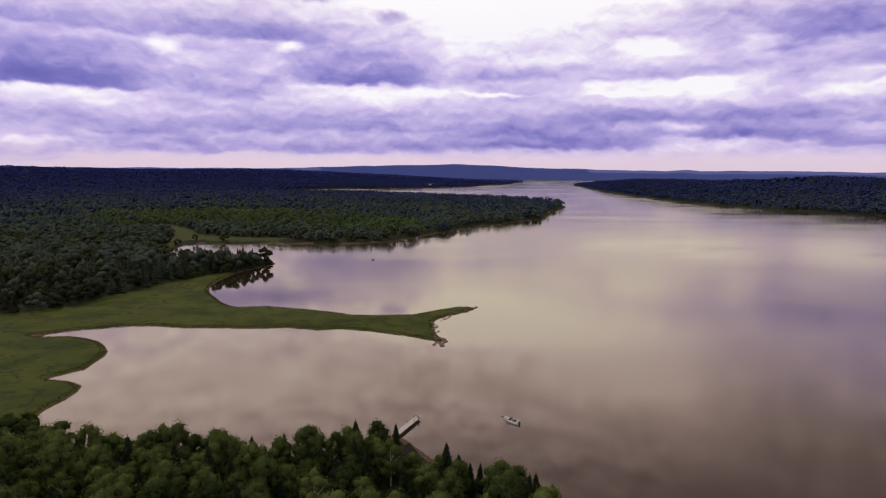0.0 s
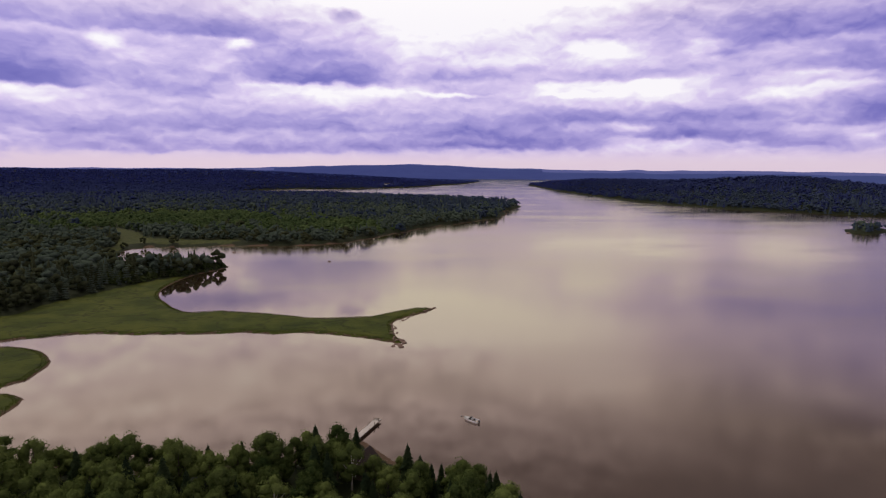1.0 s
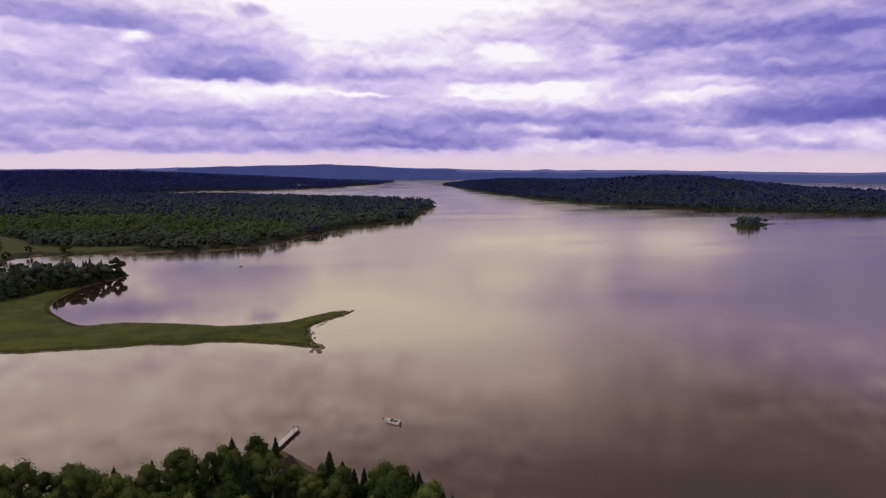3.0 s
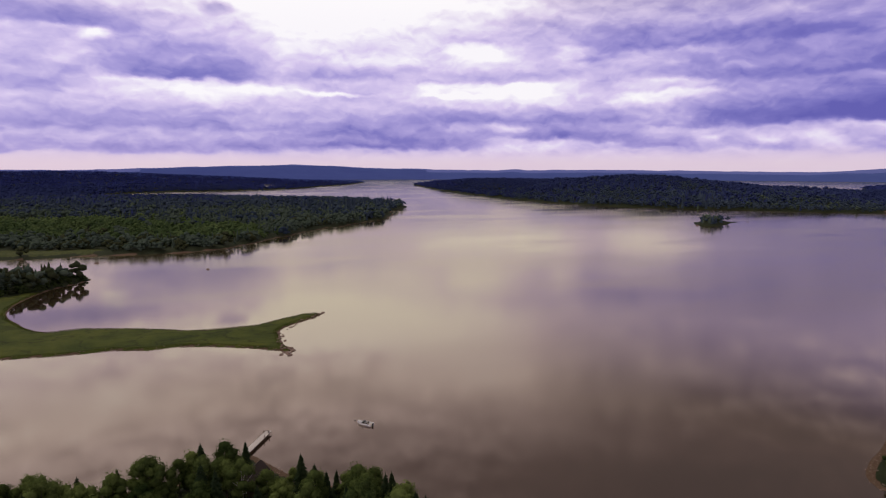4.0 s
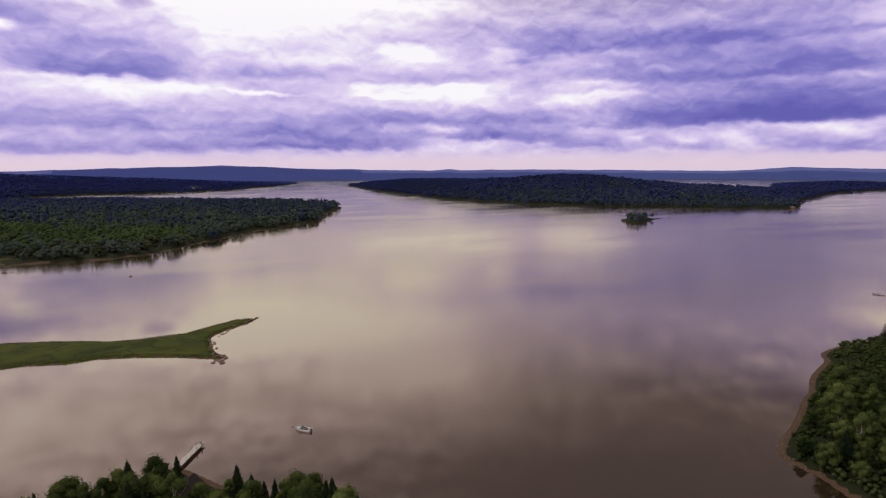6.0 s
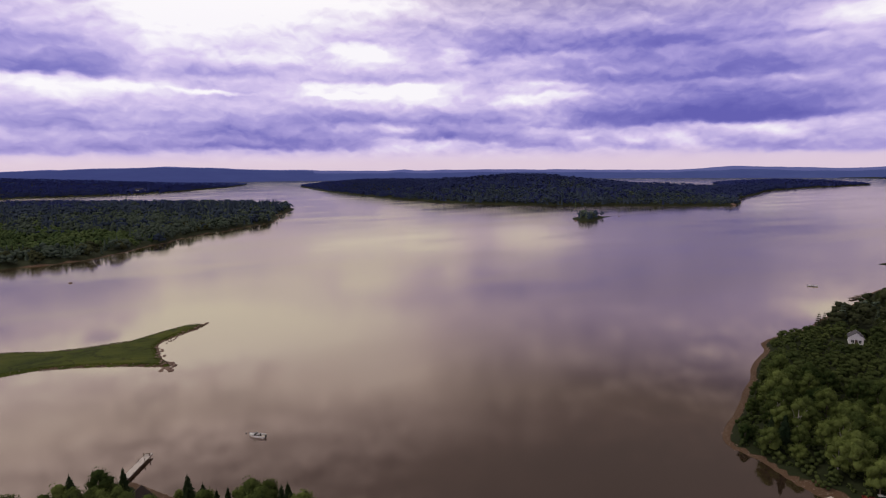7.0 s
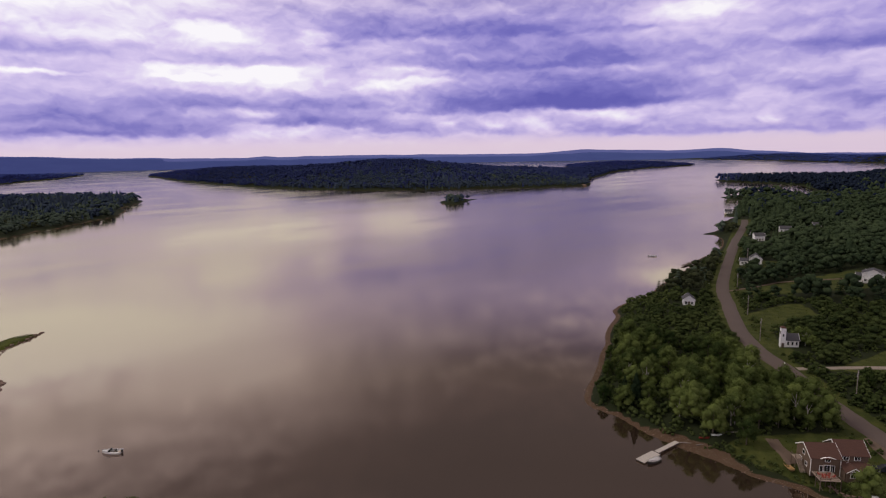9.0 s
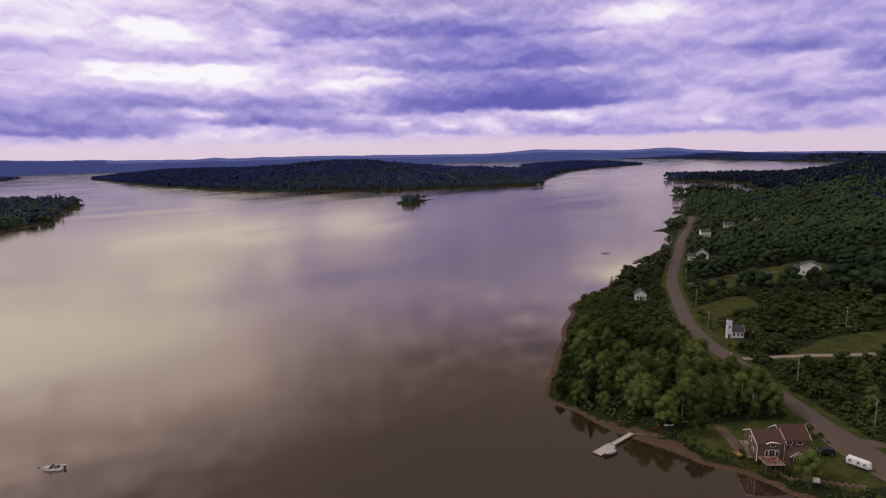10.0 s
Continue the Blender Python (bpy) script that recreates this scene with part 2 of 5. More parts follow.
def ground_look(n):
    p = place_of(n)
    fine = n.noise(p, 1.6, 6.0, 0.65)
    wide = n.noise(p, 0.05, 4.0, 0.6)
    mid = n.noise(p, 0.25, 5.0, 0.6)
    z = n.add("ShaderNodeSeparateXYZ", ins={0: p}).outputs[2]
    floor = n.mix(mid, (0.011, 0.015, 0.007), (0.024, 0.030, 0.012))
    field = n.mix(n.range(mid, 0.3, 0.7), (0.028, 0.038, 0.009), (0.060, 0.066, 0.018))
    marsh = n.mix(n.range(wide, 0.32, 0.66), (0.029, 0.041, 0.006), (0.063, 0.072, 0.011))
    marsh = n.mix(n.range(n.noise(n.vec("MULTIPLY", p, (1.0, 2.4, 1.0)), 0.22, 6.0, 0.7), 0.5, 0.75), marsh, (0.022, 0.036, 0.006))
    creek = n.math("ABSOLUTE", n.math("SUBTRACT", n.noise(n.vec("MULTIPLY", p, (1.0, 1.6, 1.0)), 0.035, 3.0, 0.55), 0.5))
    marsh = n.mix(n.range(creek, 0.022, 0.0, 0.0, 0.7), marsh, (0.014, 0.020, 0.006))
    marsh = n.mix(n.range(fine, 0.4, 0.8, 0.0, 0.3), marsh, (0.062, 0.078, 0.018))
    sand = n.mix(fine, (0.056, 0.033, 0.020), (0.100, 0.063, 0.040))
    sand = n.mix(n.range(n.noise(p, 3.5, 3.0, 0.5), 0.58, 0.68), sand, (0.15, 0.125, 0.10))
    is_field = n.add("ShaderNodeAttribute", attribute_name="field").outputs["Fac"]
    is_marsh = n.add("ShaderNodeAttribute", attribute_name="marsh").outputs["Fac"]
    is_sand = n.add("ShaderNodeAttribute", attribute_name="sand").outputs["Fac"]
    ragged = n.math("MULTIPLY", n.math("SUBTRACT", mid, 0.5), 0.7)
    color = n.mix(n.range(n.math("ADD", is_field, ragged), 0.4, 0.6), floor, field)
    color = n.mix(n.range(n.math("ADD", is_marsh, n.math("MULTIPLY", ragged, 0.4)), 0.4, 0.6), color, marsh)
    color = n.mix(n.range(n.math("ADD", is_sand, n.math("MULTIPLY", ragged, 0.6)), 0.42, 0.58), color, sand)
    return surface(n, color, 0.95, bump(n, fine, 0.5, 0.3), spec=0.1)


def leaf_look(dark, light, tone=0.5, leaf=0.45, tree=0.35):
    def build(n):
        p = place_of(n)
        rnd = n.add("ShaderNodeNewGeometry").outputs["Random Per Island"]
        whole = n.add("ShaderNodeObjectInfo").outputs["Random"]
        stand = n.noise(p, 0.035, 3.0, 0.6)
        f = n.math("ADD", n.math("MULTIPLY", rnd, leaf), n.math("MULTIPLY", whole, tree))
        f = n.math("ADD", f, n.math("MULTIPLY", n.math("SUBTRACT", stand, 0.5), 1.1))
        spray = n.noise(p, 1.3, 4.0, 0.65)
        f = n.math("ADD", f, n.math("MULTIPLY", n.math("SUBTRACT", spray, 0.5), 1.0))
        f = n.math("ADD", f, tone - 0.4, clamp=True)
        color = n.mix(f, dark, light)
        ragged = bump(n, spray, 0.6, 0.8)
        diffuse = n.add("ShaderNodeBsdfDiffuse", ins={0: color, "Normal": ragged})
        thin = n.add("ShaderNodeBsdfTranslucent", ins={0: n.mix(0.5, color, light), "Normal": ragged})
        return n.add("ShaderNodeMixShader", ins={0: 0.35, 1: diffuse.outputs[0], 2: thin.outputs[0]}).outputs[0]
    return build


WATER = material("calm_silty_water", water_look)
GROUND = material("grass_sand_and_forest_floor", ground_look)
LEAF = material("broad_leaves", leaf_look((0.016, 0.031, 0.011), (0.169, 0.210, 0.062), 0.42, 0.20, 0.70))
BRUSH = material("dark_brush_leaves", leaf_look((0.018, 0.032, 0.013), (0.120, 0.146, 0.050), 0.5, 0.25))
EAST_WOODS = material("dark_eastern_woods", leaf_look((0.018, 0.032, 0.019), (0.093, 0.126, 0.063), 0.5, 0.25))
# haze blue painted into the leaves of the far eastern woods
NAVY_WOODS = material("haze_navy_woods", leaf_look((0.015, 0.022, 0.043), (0.037, 0.051, 0.077), 0.5, 0.25))
NEEDLE = material("conifer_needles", leaf_look((0.015, 0.028, 0.016), (0.053, 0.074, 0.032), 0.5, 0.3))
WOODS = material("dark_mixed_woods", leaf_look((0.022, 0.029, 0.018), (0.098, 0.110, 0.053), 0.45, 0.25))
YOUNG_WOODS = material("young_light_green_woods", leaf_look((0.050, 0.085, 0.036), (0.190, 0.245, 0.090), 0.5, 0.25))
# distance haze painted into these five leaf colours, bluer the farther off
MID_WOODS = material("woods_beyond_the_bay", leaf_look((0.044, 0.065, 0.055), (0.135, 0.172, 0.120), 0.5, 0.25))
TEAL_WOODS = material("haze_teal_woods", leaf_look((0.035, 0.053, 0.080), (0.077, 0.100, 0.133), 0.5, 0.2))
BLUE_WOODS = material("haze_blue_woods", leaf_look((0.028, 0.039, 0.115), (0.048, 0.062, 0.155), 0.5, 0.2))
FAR_WOODS = material("far_haze_blue_woods", leaf_look((0.029, 0.039, 0.149), (0.040, 0.052, 0.182)))
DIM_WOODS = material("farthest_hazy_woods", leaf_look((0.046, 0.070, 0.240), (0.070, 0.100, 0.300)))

# ---- plan of the shores, traced from the camera's view, metres ----
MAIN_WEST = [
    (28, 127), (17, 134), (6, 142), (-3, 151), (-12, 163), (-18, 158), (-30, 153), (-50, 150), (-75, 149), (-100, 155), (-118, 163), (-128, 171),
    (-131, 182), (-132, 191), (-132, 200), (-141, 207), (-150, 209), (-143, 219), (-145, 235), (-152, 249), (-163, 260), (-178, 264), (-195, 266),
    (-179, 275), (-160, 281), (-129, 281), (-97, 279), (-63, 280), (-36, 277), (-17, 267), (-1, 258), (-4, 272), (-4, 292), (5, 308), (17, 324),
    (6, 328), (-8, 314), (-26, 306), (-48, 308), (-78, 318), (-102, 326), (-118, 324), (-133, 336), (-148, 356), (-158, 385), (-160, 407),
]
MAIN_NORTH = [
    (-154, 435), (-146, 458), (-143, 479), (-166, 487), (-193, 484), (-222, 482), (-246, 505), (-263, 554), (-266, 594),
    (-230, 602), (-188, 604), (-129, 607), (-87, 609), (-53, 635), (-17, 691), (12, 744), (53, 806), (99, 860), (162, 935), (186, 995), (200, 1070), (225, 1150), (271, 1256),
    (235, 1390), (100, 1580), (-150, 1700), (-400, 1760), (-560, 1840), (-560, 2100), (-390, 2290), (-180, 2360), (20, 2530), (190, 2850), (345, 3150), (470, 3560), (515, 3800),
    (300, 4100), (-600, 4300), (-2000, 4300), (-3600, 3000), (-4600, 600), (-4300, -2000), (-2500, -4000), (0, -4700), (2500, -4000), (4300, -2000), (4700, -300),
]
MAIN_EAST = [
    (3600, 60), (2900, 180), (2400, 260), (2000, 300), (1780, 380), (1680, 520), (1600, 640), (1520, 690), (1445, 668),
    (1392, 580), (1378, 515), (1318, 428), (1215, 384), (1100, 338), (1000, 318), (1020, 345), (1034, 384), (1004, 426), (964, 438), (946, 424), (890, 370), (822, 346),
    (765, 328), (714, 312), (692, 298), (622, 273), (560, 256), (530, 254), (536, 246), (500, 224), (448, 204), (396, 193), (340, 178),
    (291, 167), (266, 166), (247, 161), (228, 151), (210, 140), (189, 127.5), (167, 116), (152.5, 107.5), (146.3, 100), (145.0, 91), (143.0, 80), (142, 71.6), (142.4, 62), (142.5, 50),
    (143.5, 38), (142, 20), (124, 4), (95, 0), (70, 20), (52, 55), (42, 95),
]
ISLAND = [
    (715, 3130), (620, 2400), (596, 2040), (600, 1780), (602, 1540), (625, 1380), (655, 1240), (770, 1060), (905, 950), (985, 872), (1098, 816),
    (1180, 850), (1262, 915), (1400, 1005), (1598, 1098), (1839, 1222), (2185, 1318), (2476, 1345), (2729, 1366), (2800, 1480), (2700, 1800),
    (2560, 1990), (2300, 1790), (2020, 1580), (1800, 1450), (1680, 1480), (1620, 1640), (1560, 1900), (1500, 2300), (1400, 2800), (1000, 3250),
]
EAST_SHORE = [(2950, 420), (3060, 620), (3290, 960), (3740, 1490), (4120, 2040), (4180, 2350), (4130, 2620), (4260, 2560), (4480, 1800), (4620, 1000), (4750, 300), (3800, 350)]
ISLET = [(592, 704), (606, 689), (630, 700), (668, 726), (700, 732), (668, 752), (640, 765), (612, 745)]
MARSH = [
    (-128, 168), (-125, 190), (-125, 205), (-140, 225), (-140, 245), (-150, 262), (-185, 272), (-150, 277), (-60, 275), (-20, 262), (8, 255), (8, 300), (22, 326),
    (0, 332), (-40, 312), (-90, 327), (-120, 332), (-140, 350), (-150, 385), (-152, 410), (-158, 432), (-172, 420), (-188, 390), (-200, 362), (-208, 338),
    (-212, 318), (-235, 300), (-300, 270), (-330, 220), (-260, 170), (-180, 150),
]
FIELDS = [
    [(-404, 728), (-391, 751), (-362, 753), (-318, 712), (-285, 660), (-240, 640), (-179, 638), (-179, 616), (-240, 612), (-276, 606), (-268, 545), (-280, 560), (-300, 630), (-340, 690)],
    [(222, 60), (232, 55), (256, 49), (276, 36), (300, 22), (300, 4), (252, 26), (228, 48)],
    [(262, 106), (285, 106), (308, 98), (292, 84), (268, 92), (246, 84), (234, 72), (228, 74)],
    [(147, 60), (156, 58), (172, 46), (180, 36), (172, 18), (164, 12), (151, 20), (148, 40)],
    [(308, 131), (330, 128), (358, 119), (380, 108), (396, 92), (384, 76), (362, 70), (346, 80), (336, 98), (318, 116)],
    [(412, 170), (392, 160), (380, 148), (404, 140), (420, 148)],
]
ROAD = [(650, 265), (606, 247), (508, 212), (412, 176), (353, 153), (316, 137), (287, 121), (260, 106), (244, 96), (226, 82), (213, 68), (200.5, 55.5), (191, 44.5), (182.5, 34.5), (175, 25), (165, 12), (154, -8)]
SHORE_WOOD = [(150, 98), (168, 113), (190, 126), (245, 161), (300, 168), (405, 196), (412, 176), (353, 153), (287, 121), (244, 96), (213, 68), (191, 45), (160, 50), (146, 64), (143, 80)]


def smooth(points, closed=True, step=12.0, rough=0.0, seed=0):
    """Points along a soft line through the given ones, slightly uneven."""
    pts = [Vector((*p, 0.0)) for p in points]
    out, count = [], len(pts)
    for i in range(count if closed else count - 1):
        a, b, c, e = (pts[(i + k) % count] if closed else pts[min(max(i + k, 0), count - 1)] for k in (-1, 0, 1, 2))
        parts = max(2, min(14, int((c - b).length / step)))
        for k in range(parts):
            t = k / parts
            q = 0.5 * (2 * b + (c - a) * t + (2 * a - 5 * b + 4 * c - e) * t * t + (3 * b - a - 3 * c + e) * t ** 3)
            far = min(1.0, q.length / 900)
            if rough:
                s = 0.10 - 0.085 * far
                q = q + Vector((noise.noise(q * s + Vector((seed, 0, 0))), noise.noise(q * s + Vector((0, seed, 7))), 0)) * rough * (0.5 + 7 * far)
            out.append((q.x, q.y))
    if not closed:
        out.append(points[-1])
    return np.array(out)


def signed(poly, x, y):
    """Distance to a closed outline, positive inside."""
    best, inside = np.full(x.shape, 1e18), np.zeros(x.shape, bool)
    for (ax, ay), (bx, by) in zip(poly, np.roll(poly, -1, 0)):
        dx, dy = bx - ax, by - ay
        t = np.clip(((x - ax) * dx + (y - ay) * dy) / (dx * dx + dy * dy + 1e-9), 0, 1)
        best = np.minimum(best, (x - ax - t * dx) ** 2 + (y - ay - t * dy) ** 2)
        inside ^= ((ay > y) != (by > y)) & (x < dx * (y - ay) / (dy + (1e-12 if dy >= 0 else -1e-12)) + ax)
    return np.where(inside, 1, -1) * np.sqrt(best)


def line_distance(line, x, y):
    best = np.full(x.shape, 1e18)
    for (ax, ay), (bx, by) in zip(line[:-1], line[1:]):
        dx, dy = bx - ax, by - ay
        t = np.clip(((x - ax) * dx + (y - ay) * dy) / (dx * dx + dy * dy), 0, 1)
        best = np.minimum(best, (x - ax - t * dx) ** 2 + (y - ay - t * dy) ** 2)
    return np.sqrt(best)


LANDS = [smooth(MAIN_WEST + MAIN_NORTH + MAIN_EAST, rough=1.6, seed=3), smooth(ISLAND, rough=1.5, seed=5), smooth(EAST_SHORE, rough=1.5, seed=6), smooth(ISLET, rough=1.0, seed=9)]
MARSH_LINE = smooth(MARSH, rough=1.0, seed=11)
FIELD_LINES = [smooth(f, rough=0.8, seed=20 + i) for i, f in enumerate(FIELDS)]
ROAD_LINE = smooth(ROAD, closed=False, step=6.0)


def step01(v, a, b):
    t = np.clip((v - a) / (b - a), 0, 1)
    return t * t * (3 - 2 * t)


# hills: x, y, half-width along x and y, height
HILLS = [
    (-2300, 2700, 1300, 700, 73), (-1000, 3300, 700, 500, 48), (-200, 3300, 500, 500, 16), (-900, 1400, 700, 500, 8),
    (1090, 1500, 200, 260, 24), (1350, 1550, 500, 380, 21), (900, 1700, 350, 500, 20), (850, 2400, 300, 600, 30), (2500, 1620, 420, 260, 15), (1250, 1050, 300, 160, 8),
    (1480, 150, 430, 170, 46), (900, 0, 420, 160, 16), (1450, 480, 220, 100, 2), (2500, -300, 700, 400, 40),
    (3200, 700, 300, 600, 26), (3800, 1500, 400, 700, 30),
    (20, 40, 90, 60, 8), (-120, 60, 120, 60, 6), (460, 60, 160, 70, 9),
]


def land_sd(x, y):
    return np.max([signed(p, x, y) for p in LANDS], axis=0)


def ground_z(x, y, sd=None, marsh=None):
    """Height of the ground; 0 is the water's level."""
    sd = land_sd(x, y) if sd is None else sd
    marsh = signed(MARSH_LINE, x, y) if marsh is None else marsh
    base = np.where(sd < 0, np.maximum(sd * 0.25, -4.0), 0.12 * np.clip(sd, 0, 4) + 2.4 * step01(sd, 3.5, 12))
    hills = sum(h * np.exp(-((x - a) / wx) ** 2 - ((y - b) / wy) ** 2) for a, b, wx, wy, h in HILLS)
    uneven = 1.2 * np.sin(x * 0.021 + 1) * np.sin(y * 0.027 + 2) + 0.6 * np.sin(x * 0.05 + y * 0.043)
    z = base + step01(sd, 6, 130) * np.maximum(hills + uneven, 0)
    low = np.where(sd < 0, base, 0.62 * step01(sd, -0.1, 1.6) + 0.25 * step01(sd, 2, 14))
    return np.where(marsh > 0, low + (z - low) * step01(-marsh, -1, 10), low + (z - low) * step01(-marsh, -1, 10))


def mesh_of(name, verts, faces, mat, smooth_it=True):
    me = bpy.data.meshes.new(name)
    verts, faces = np.asarray(verts, np.float32), np.asarray(faces, np.int32)
    k = faces.shape[1]
    me.vertices.add(len(verts)), me.loops.add(faces.size), me.polygons.add(len(faces))
    me.vertices.foreach_set("co", verts.ravel())
    me.loops.foreach_set("vertex_index", faces.ravel())
    me.polygons.foreach_set("loop_start", np.arange(0, faces.size, k, dtype=np.int32))
    me.polygons.foreach_set("use_smooth", np.full(len(faces), smooth_it))
    me.update(calc_edges=True)
    me.materials.append(mat)
    return me


def polar(az, radii):
    a, r = np.meshgrid(np.radians(az), radii)
    return (r * np.sin(a)).ravel(), (r * np.cos(a)).ravel()


def grid_faces(rows, cols):
    i = np.arange(rows - 1)[:, None] * cols + np.arange(cols - 1)[None, :]
    return np.stack([i, i + 1, i + cols + 1, i + cols], -1).reshape(-1, 4)


def build_ground():
    az = np.concatenate([np.arange(-180, -46, 4.0), np.arange(-46, 92, 0.2), np.arange(92, 184, 4.0)])
    radii = np.concatenate([[0.5, 15, 35], np.geomspace(55, 4930, 290)])
    x, y = polar(az, radii)
    sd, marsh = land_sd(x, y), signed(MARSH_LINE, x, y)
    z = ground_z(x, y, sd, marsh)
    me = mesh_of("ground", np.stack([x, y, z], 1), grid_faces(len(radii), len(az)), GROUND)
    field = np.max([signed(f, x, y) for f in FIELD_LINES], axis=0)
    far = np.hypot(x, y)
    layers = {"field": step01(np.maximum(field, 7 - line_distance(ROAD_LINE, x, y)), -1.5, 1.5), "marsh": step01(marsh, -3, 3), "sand": (1 - step01(far, 600, 1000)) * (1 - step01(sd, 1.5 - 1.2 * step01(far, 250, 600), 3.0 - 1.9 * step01(far, 350, 900)))}
    layers["sand"] = np.maximum(layers["sand"], 1 - step01(sd, 4.0, 7.0) - step01(np.hypot(x - 150, y - 68), 8, 18))
    layers["sand"] = np.maximum(layers["sand"], 0.62 * (1 - step01(sd, 2, 7)) * step01(y, 560, 640) * (1 - step01(x, 230, 300)) * (1 - step01(far, 1300, 1500)))
    layers["sand"] = np.where(marsh > 0, 1 - step01(sd, 0.2, 1.4), layers["sand"])
    for key, values in layers.items():
        me.attributes.new(key, "FLOAT", "POINT").data.foreach_set("value", values.astype(np.float32))
    return tagged(new("ground", me), "wooded and grassy land with a narrow sandy shore", "ground", kind="structure")


build_ground()
az = np.concatenate([np.arange(-180, -46, 6.0), np.arange(-46, 92, 1.0), np.arange(92, 184, 6.0)])
radii = np.concatenate([[1, 40], np.geomspace(80, 4950, 112)])
wx, wy = polar(az, radii)
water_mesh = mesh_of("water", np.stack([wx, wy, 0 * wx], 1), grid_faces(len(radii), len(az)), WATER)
# ruffled away from the shore and wherever far from the camera, still beside near shores
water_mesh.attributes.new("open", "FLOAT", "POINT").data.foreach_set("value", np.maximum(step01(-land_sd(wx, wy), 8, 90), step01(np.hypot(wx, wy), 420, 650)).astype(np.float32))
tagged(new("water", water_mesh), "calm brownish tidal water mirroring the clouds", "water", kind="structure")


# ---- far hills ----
# blue haze is added as a glow over the hills' own colour
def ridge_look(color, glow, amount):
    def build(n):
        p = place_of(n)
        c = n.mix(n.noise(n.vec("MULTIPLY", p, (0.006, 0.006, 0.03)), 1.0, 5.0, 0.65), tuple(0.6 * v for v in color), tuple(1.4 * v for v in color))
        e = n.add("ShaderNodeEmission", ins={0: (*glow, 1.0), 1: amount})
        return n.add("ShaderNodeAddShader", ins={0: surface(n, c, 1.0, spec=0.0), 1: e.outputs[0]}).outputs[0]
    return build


def far_ridge(radius, height, mat, a0, a1, seed):
    az = np.arange(a0, a1, 0.12)
    tops = np.array([height(a) + 5 * noise.fractal(Vector((a * 0.35, seed, 0)), 1.0, 2.0, 5) + 2.0 * noise.noise(Vector((a * 6, seed, 3))) for a in az])
    tops = np.maximum(tops, 2.0)
    rows = []
    for f, dr in ((-0.05, -60), (0.35, -35), (0.75, -12), (1.0, 0), (0.3, 60), (-0.05, 80)):
        r = radius + dr * 0.6
        rows.append(np.stack([r * np.sin(np.radians(az)), r * np.cos(np.radians(az)), tops * f], 1))
    verts = np.concatenate(rows)
    ob = new("distant_hills", mesh_of("distant_hills", verts, grid_faces(len(rows), len(az)), mat))
    return tagged(ob, "low wooded hills along the far horizon, blue with added haze", "hills", kind="structure")


SKYLINE = [
    (-40, 78), (-16, 79), (-8, 103), (-3, 112), (1, 121), (5, 112), (9, 94), (17, 80), (21, 76), (22.7, 86), (24, 76), (32, 80), (40, 72), (48, 62), (50, 72),
    (54, 88), (57, 80), (61, 68), (63, 70), (65.4, 80), (67.5, 60), (72, 34), (84, 20),
]


def skyline(share, lower):
    a, h = np.array(SKYLINE).T
    return lambda deg: float(np.interp(deg, a, h)) * share - lower


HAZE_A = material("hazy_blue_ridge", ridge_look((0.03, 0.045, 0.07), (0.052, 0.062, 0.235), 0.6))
HAZE_B = material("paler_hazy_ridge", ridge_look((0.04, 0.05, 0.08), (0.105, 0.112, 0.315), 0.7))
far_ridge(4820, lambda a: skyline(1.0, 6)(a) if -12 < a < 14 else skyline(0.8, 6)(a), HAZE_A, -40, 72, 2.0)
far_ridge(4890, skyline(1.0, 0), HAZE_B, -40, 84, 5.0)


# ---- woods seen from afar ----
def ico(seed, squash=1.0):
    bm = bmesh.new()
    bmesh.ops.create_icosphere(bm, subdivisions=1, radius=1.0)
    rnd = random.Random(seed)
    v = np.array([tuple(q.co * rnd.uniform(0.72, 1.25)) for q in bm.verts]) * (1, 1, squash)
    f = np.array([[q.index for q in face.verts] for face in bm.faces])
    bm.free()
    return v, f


def octa(seed):
    rnd = random.Random(seed)
    v = np.array([(1, 0, 0), (0, 1, 0), (-1, 0, 0), (0, -1, 0), (0, 0, 1), (0, 0, -0.7)], float)
    v *= np.array([[rnd.uniform(0.7, 1.2)] for _ in v])
    f = np.array([(0, 1, 4), (1, 2, 4), (2, 3, 4), (3, 0, 4), (1, 0, 5), (2, 1, 5), (3, 2, 5), (0, 3, 5)])
    return v, f


def joined(parts):
    vs, fs, n = [], [], 0
    for v, f in parts:
        vs.append(v), fs.append(f + n)
        n += len(v)
    return np.concatenate(vs), np.concatenate(fs)


def leafy(seed, lobes, blob):
    """A broad crown of lumps, 1 high."""
    rnd = random.Random(seed)
    parts = []
    for k in range(lobes):
        a, up = k * 2.4 + rnd.random(), (k + 0.5) / lobes
        spread = 0.30 * math.sin(math.pi * min(1, 0.25 + 0.75 * up)) + 0.03
        size = rnd.uniform(0.15, 0.24) * (1.35 if lobes < 5 else 1.0)
        v, f = blob(seed * 31 + k)
        parts.append((v * size + (math.cos(a) * spread, math.sin(a) * spread, 0.24 + 0.60 * up), f))
    return joined(parts)


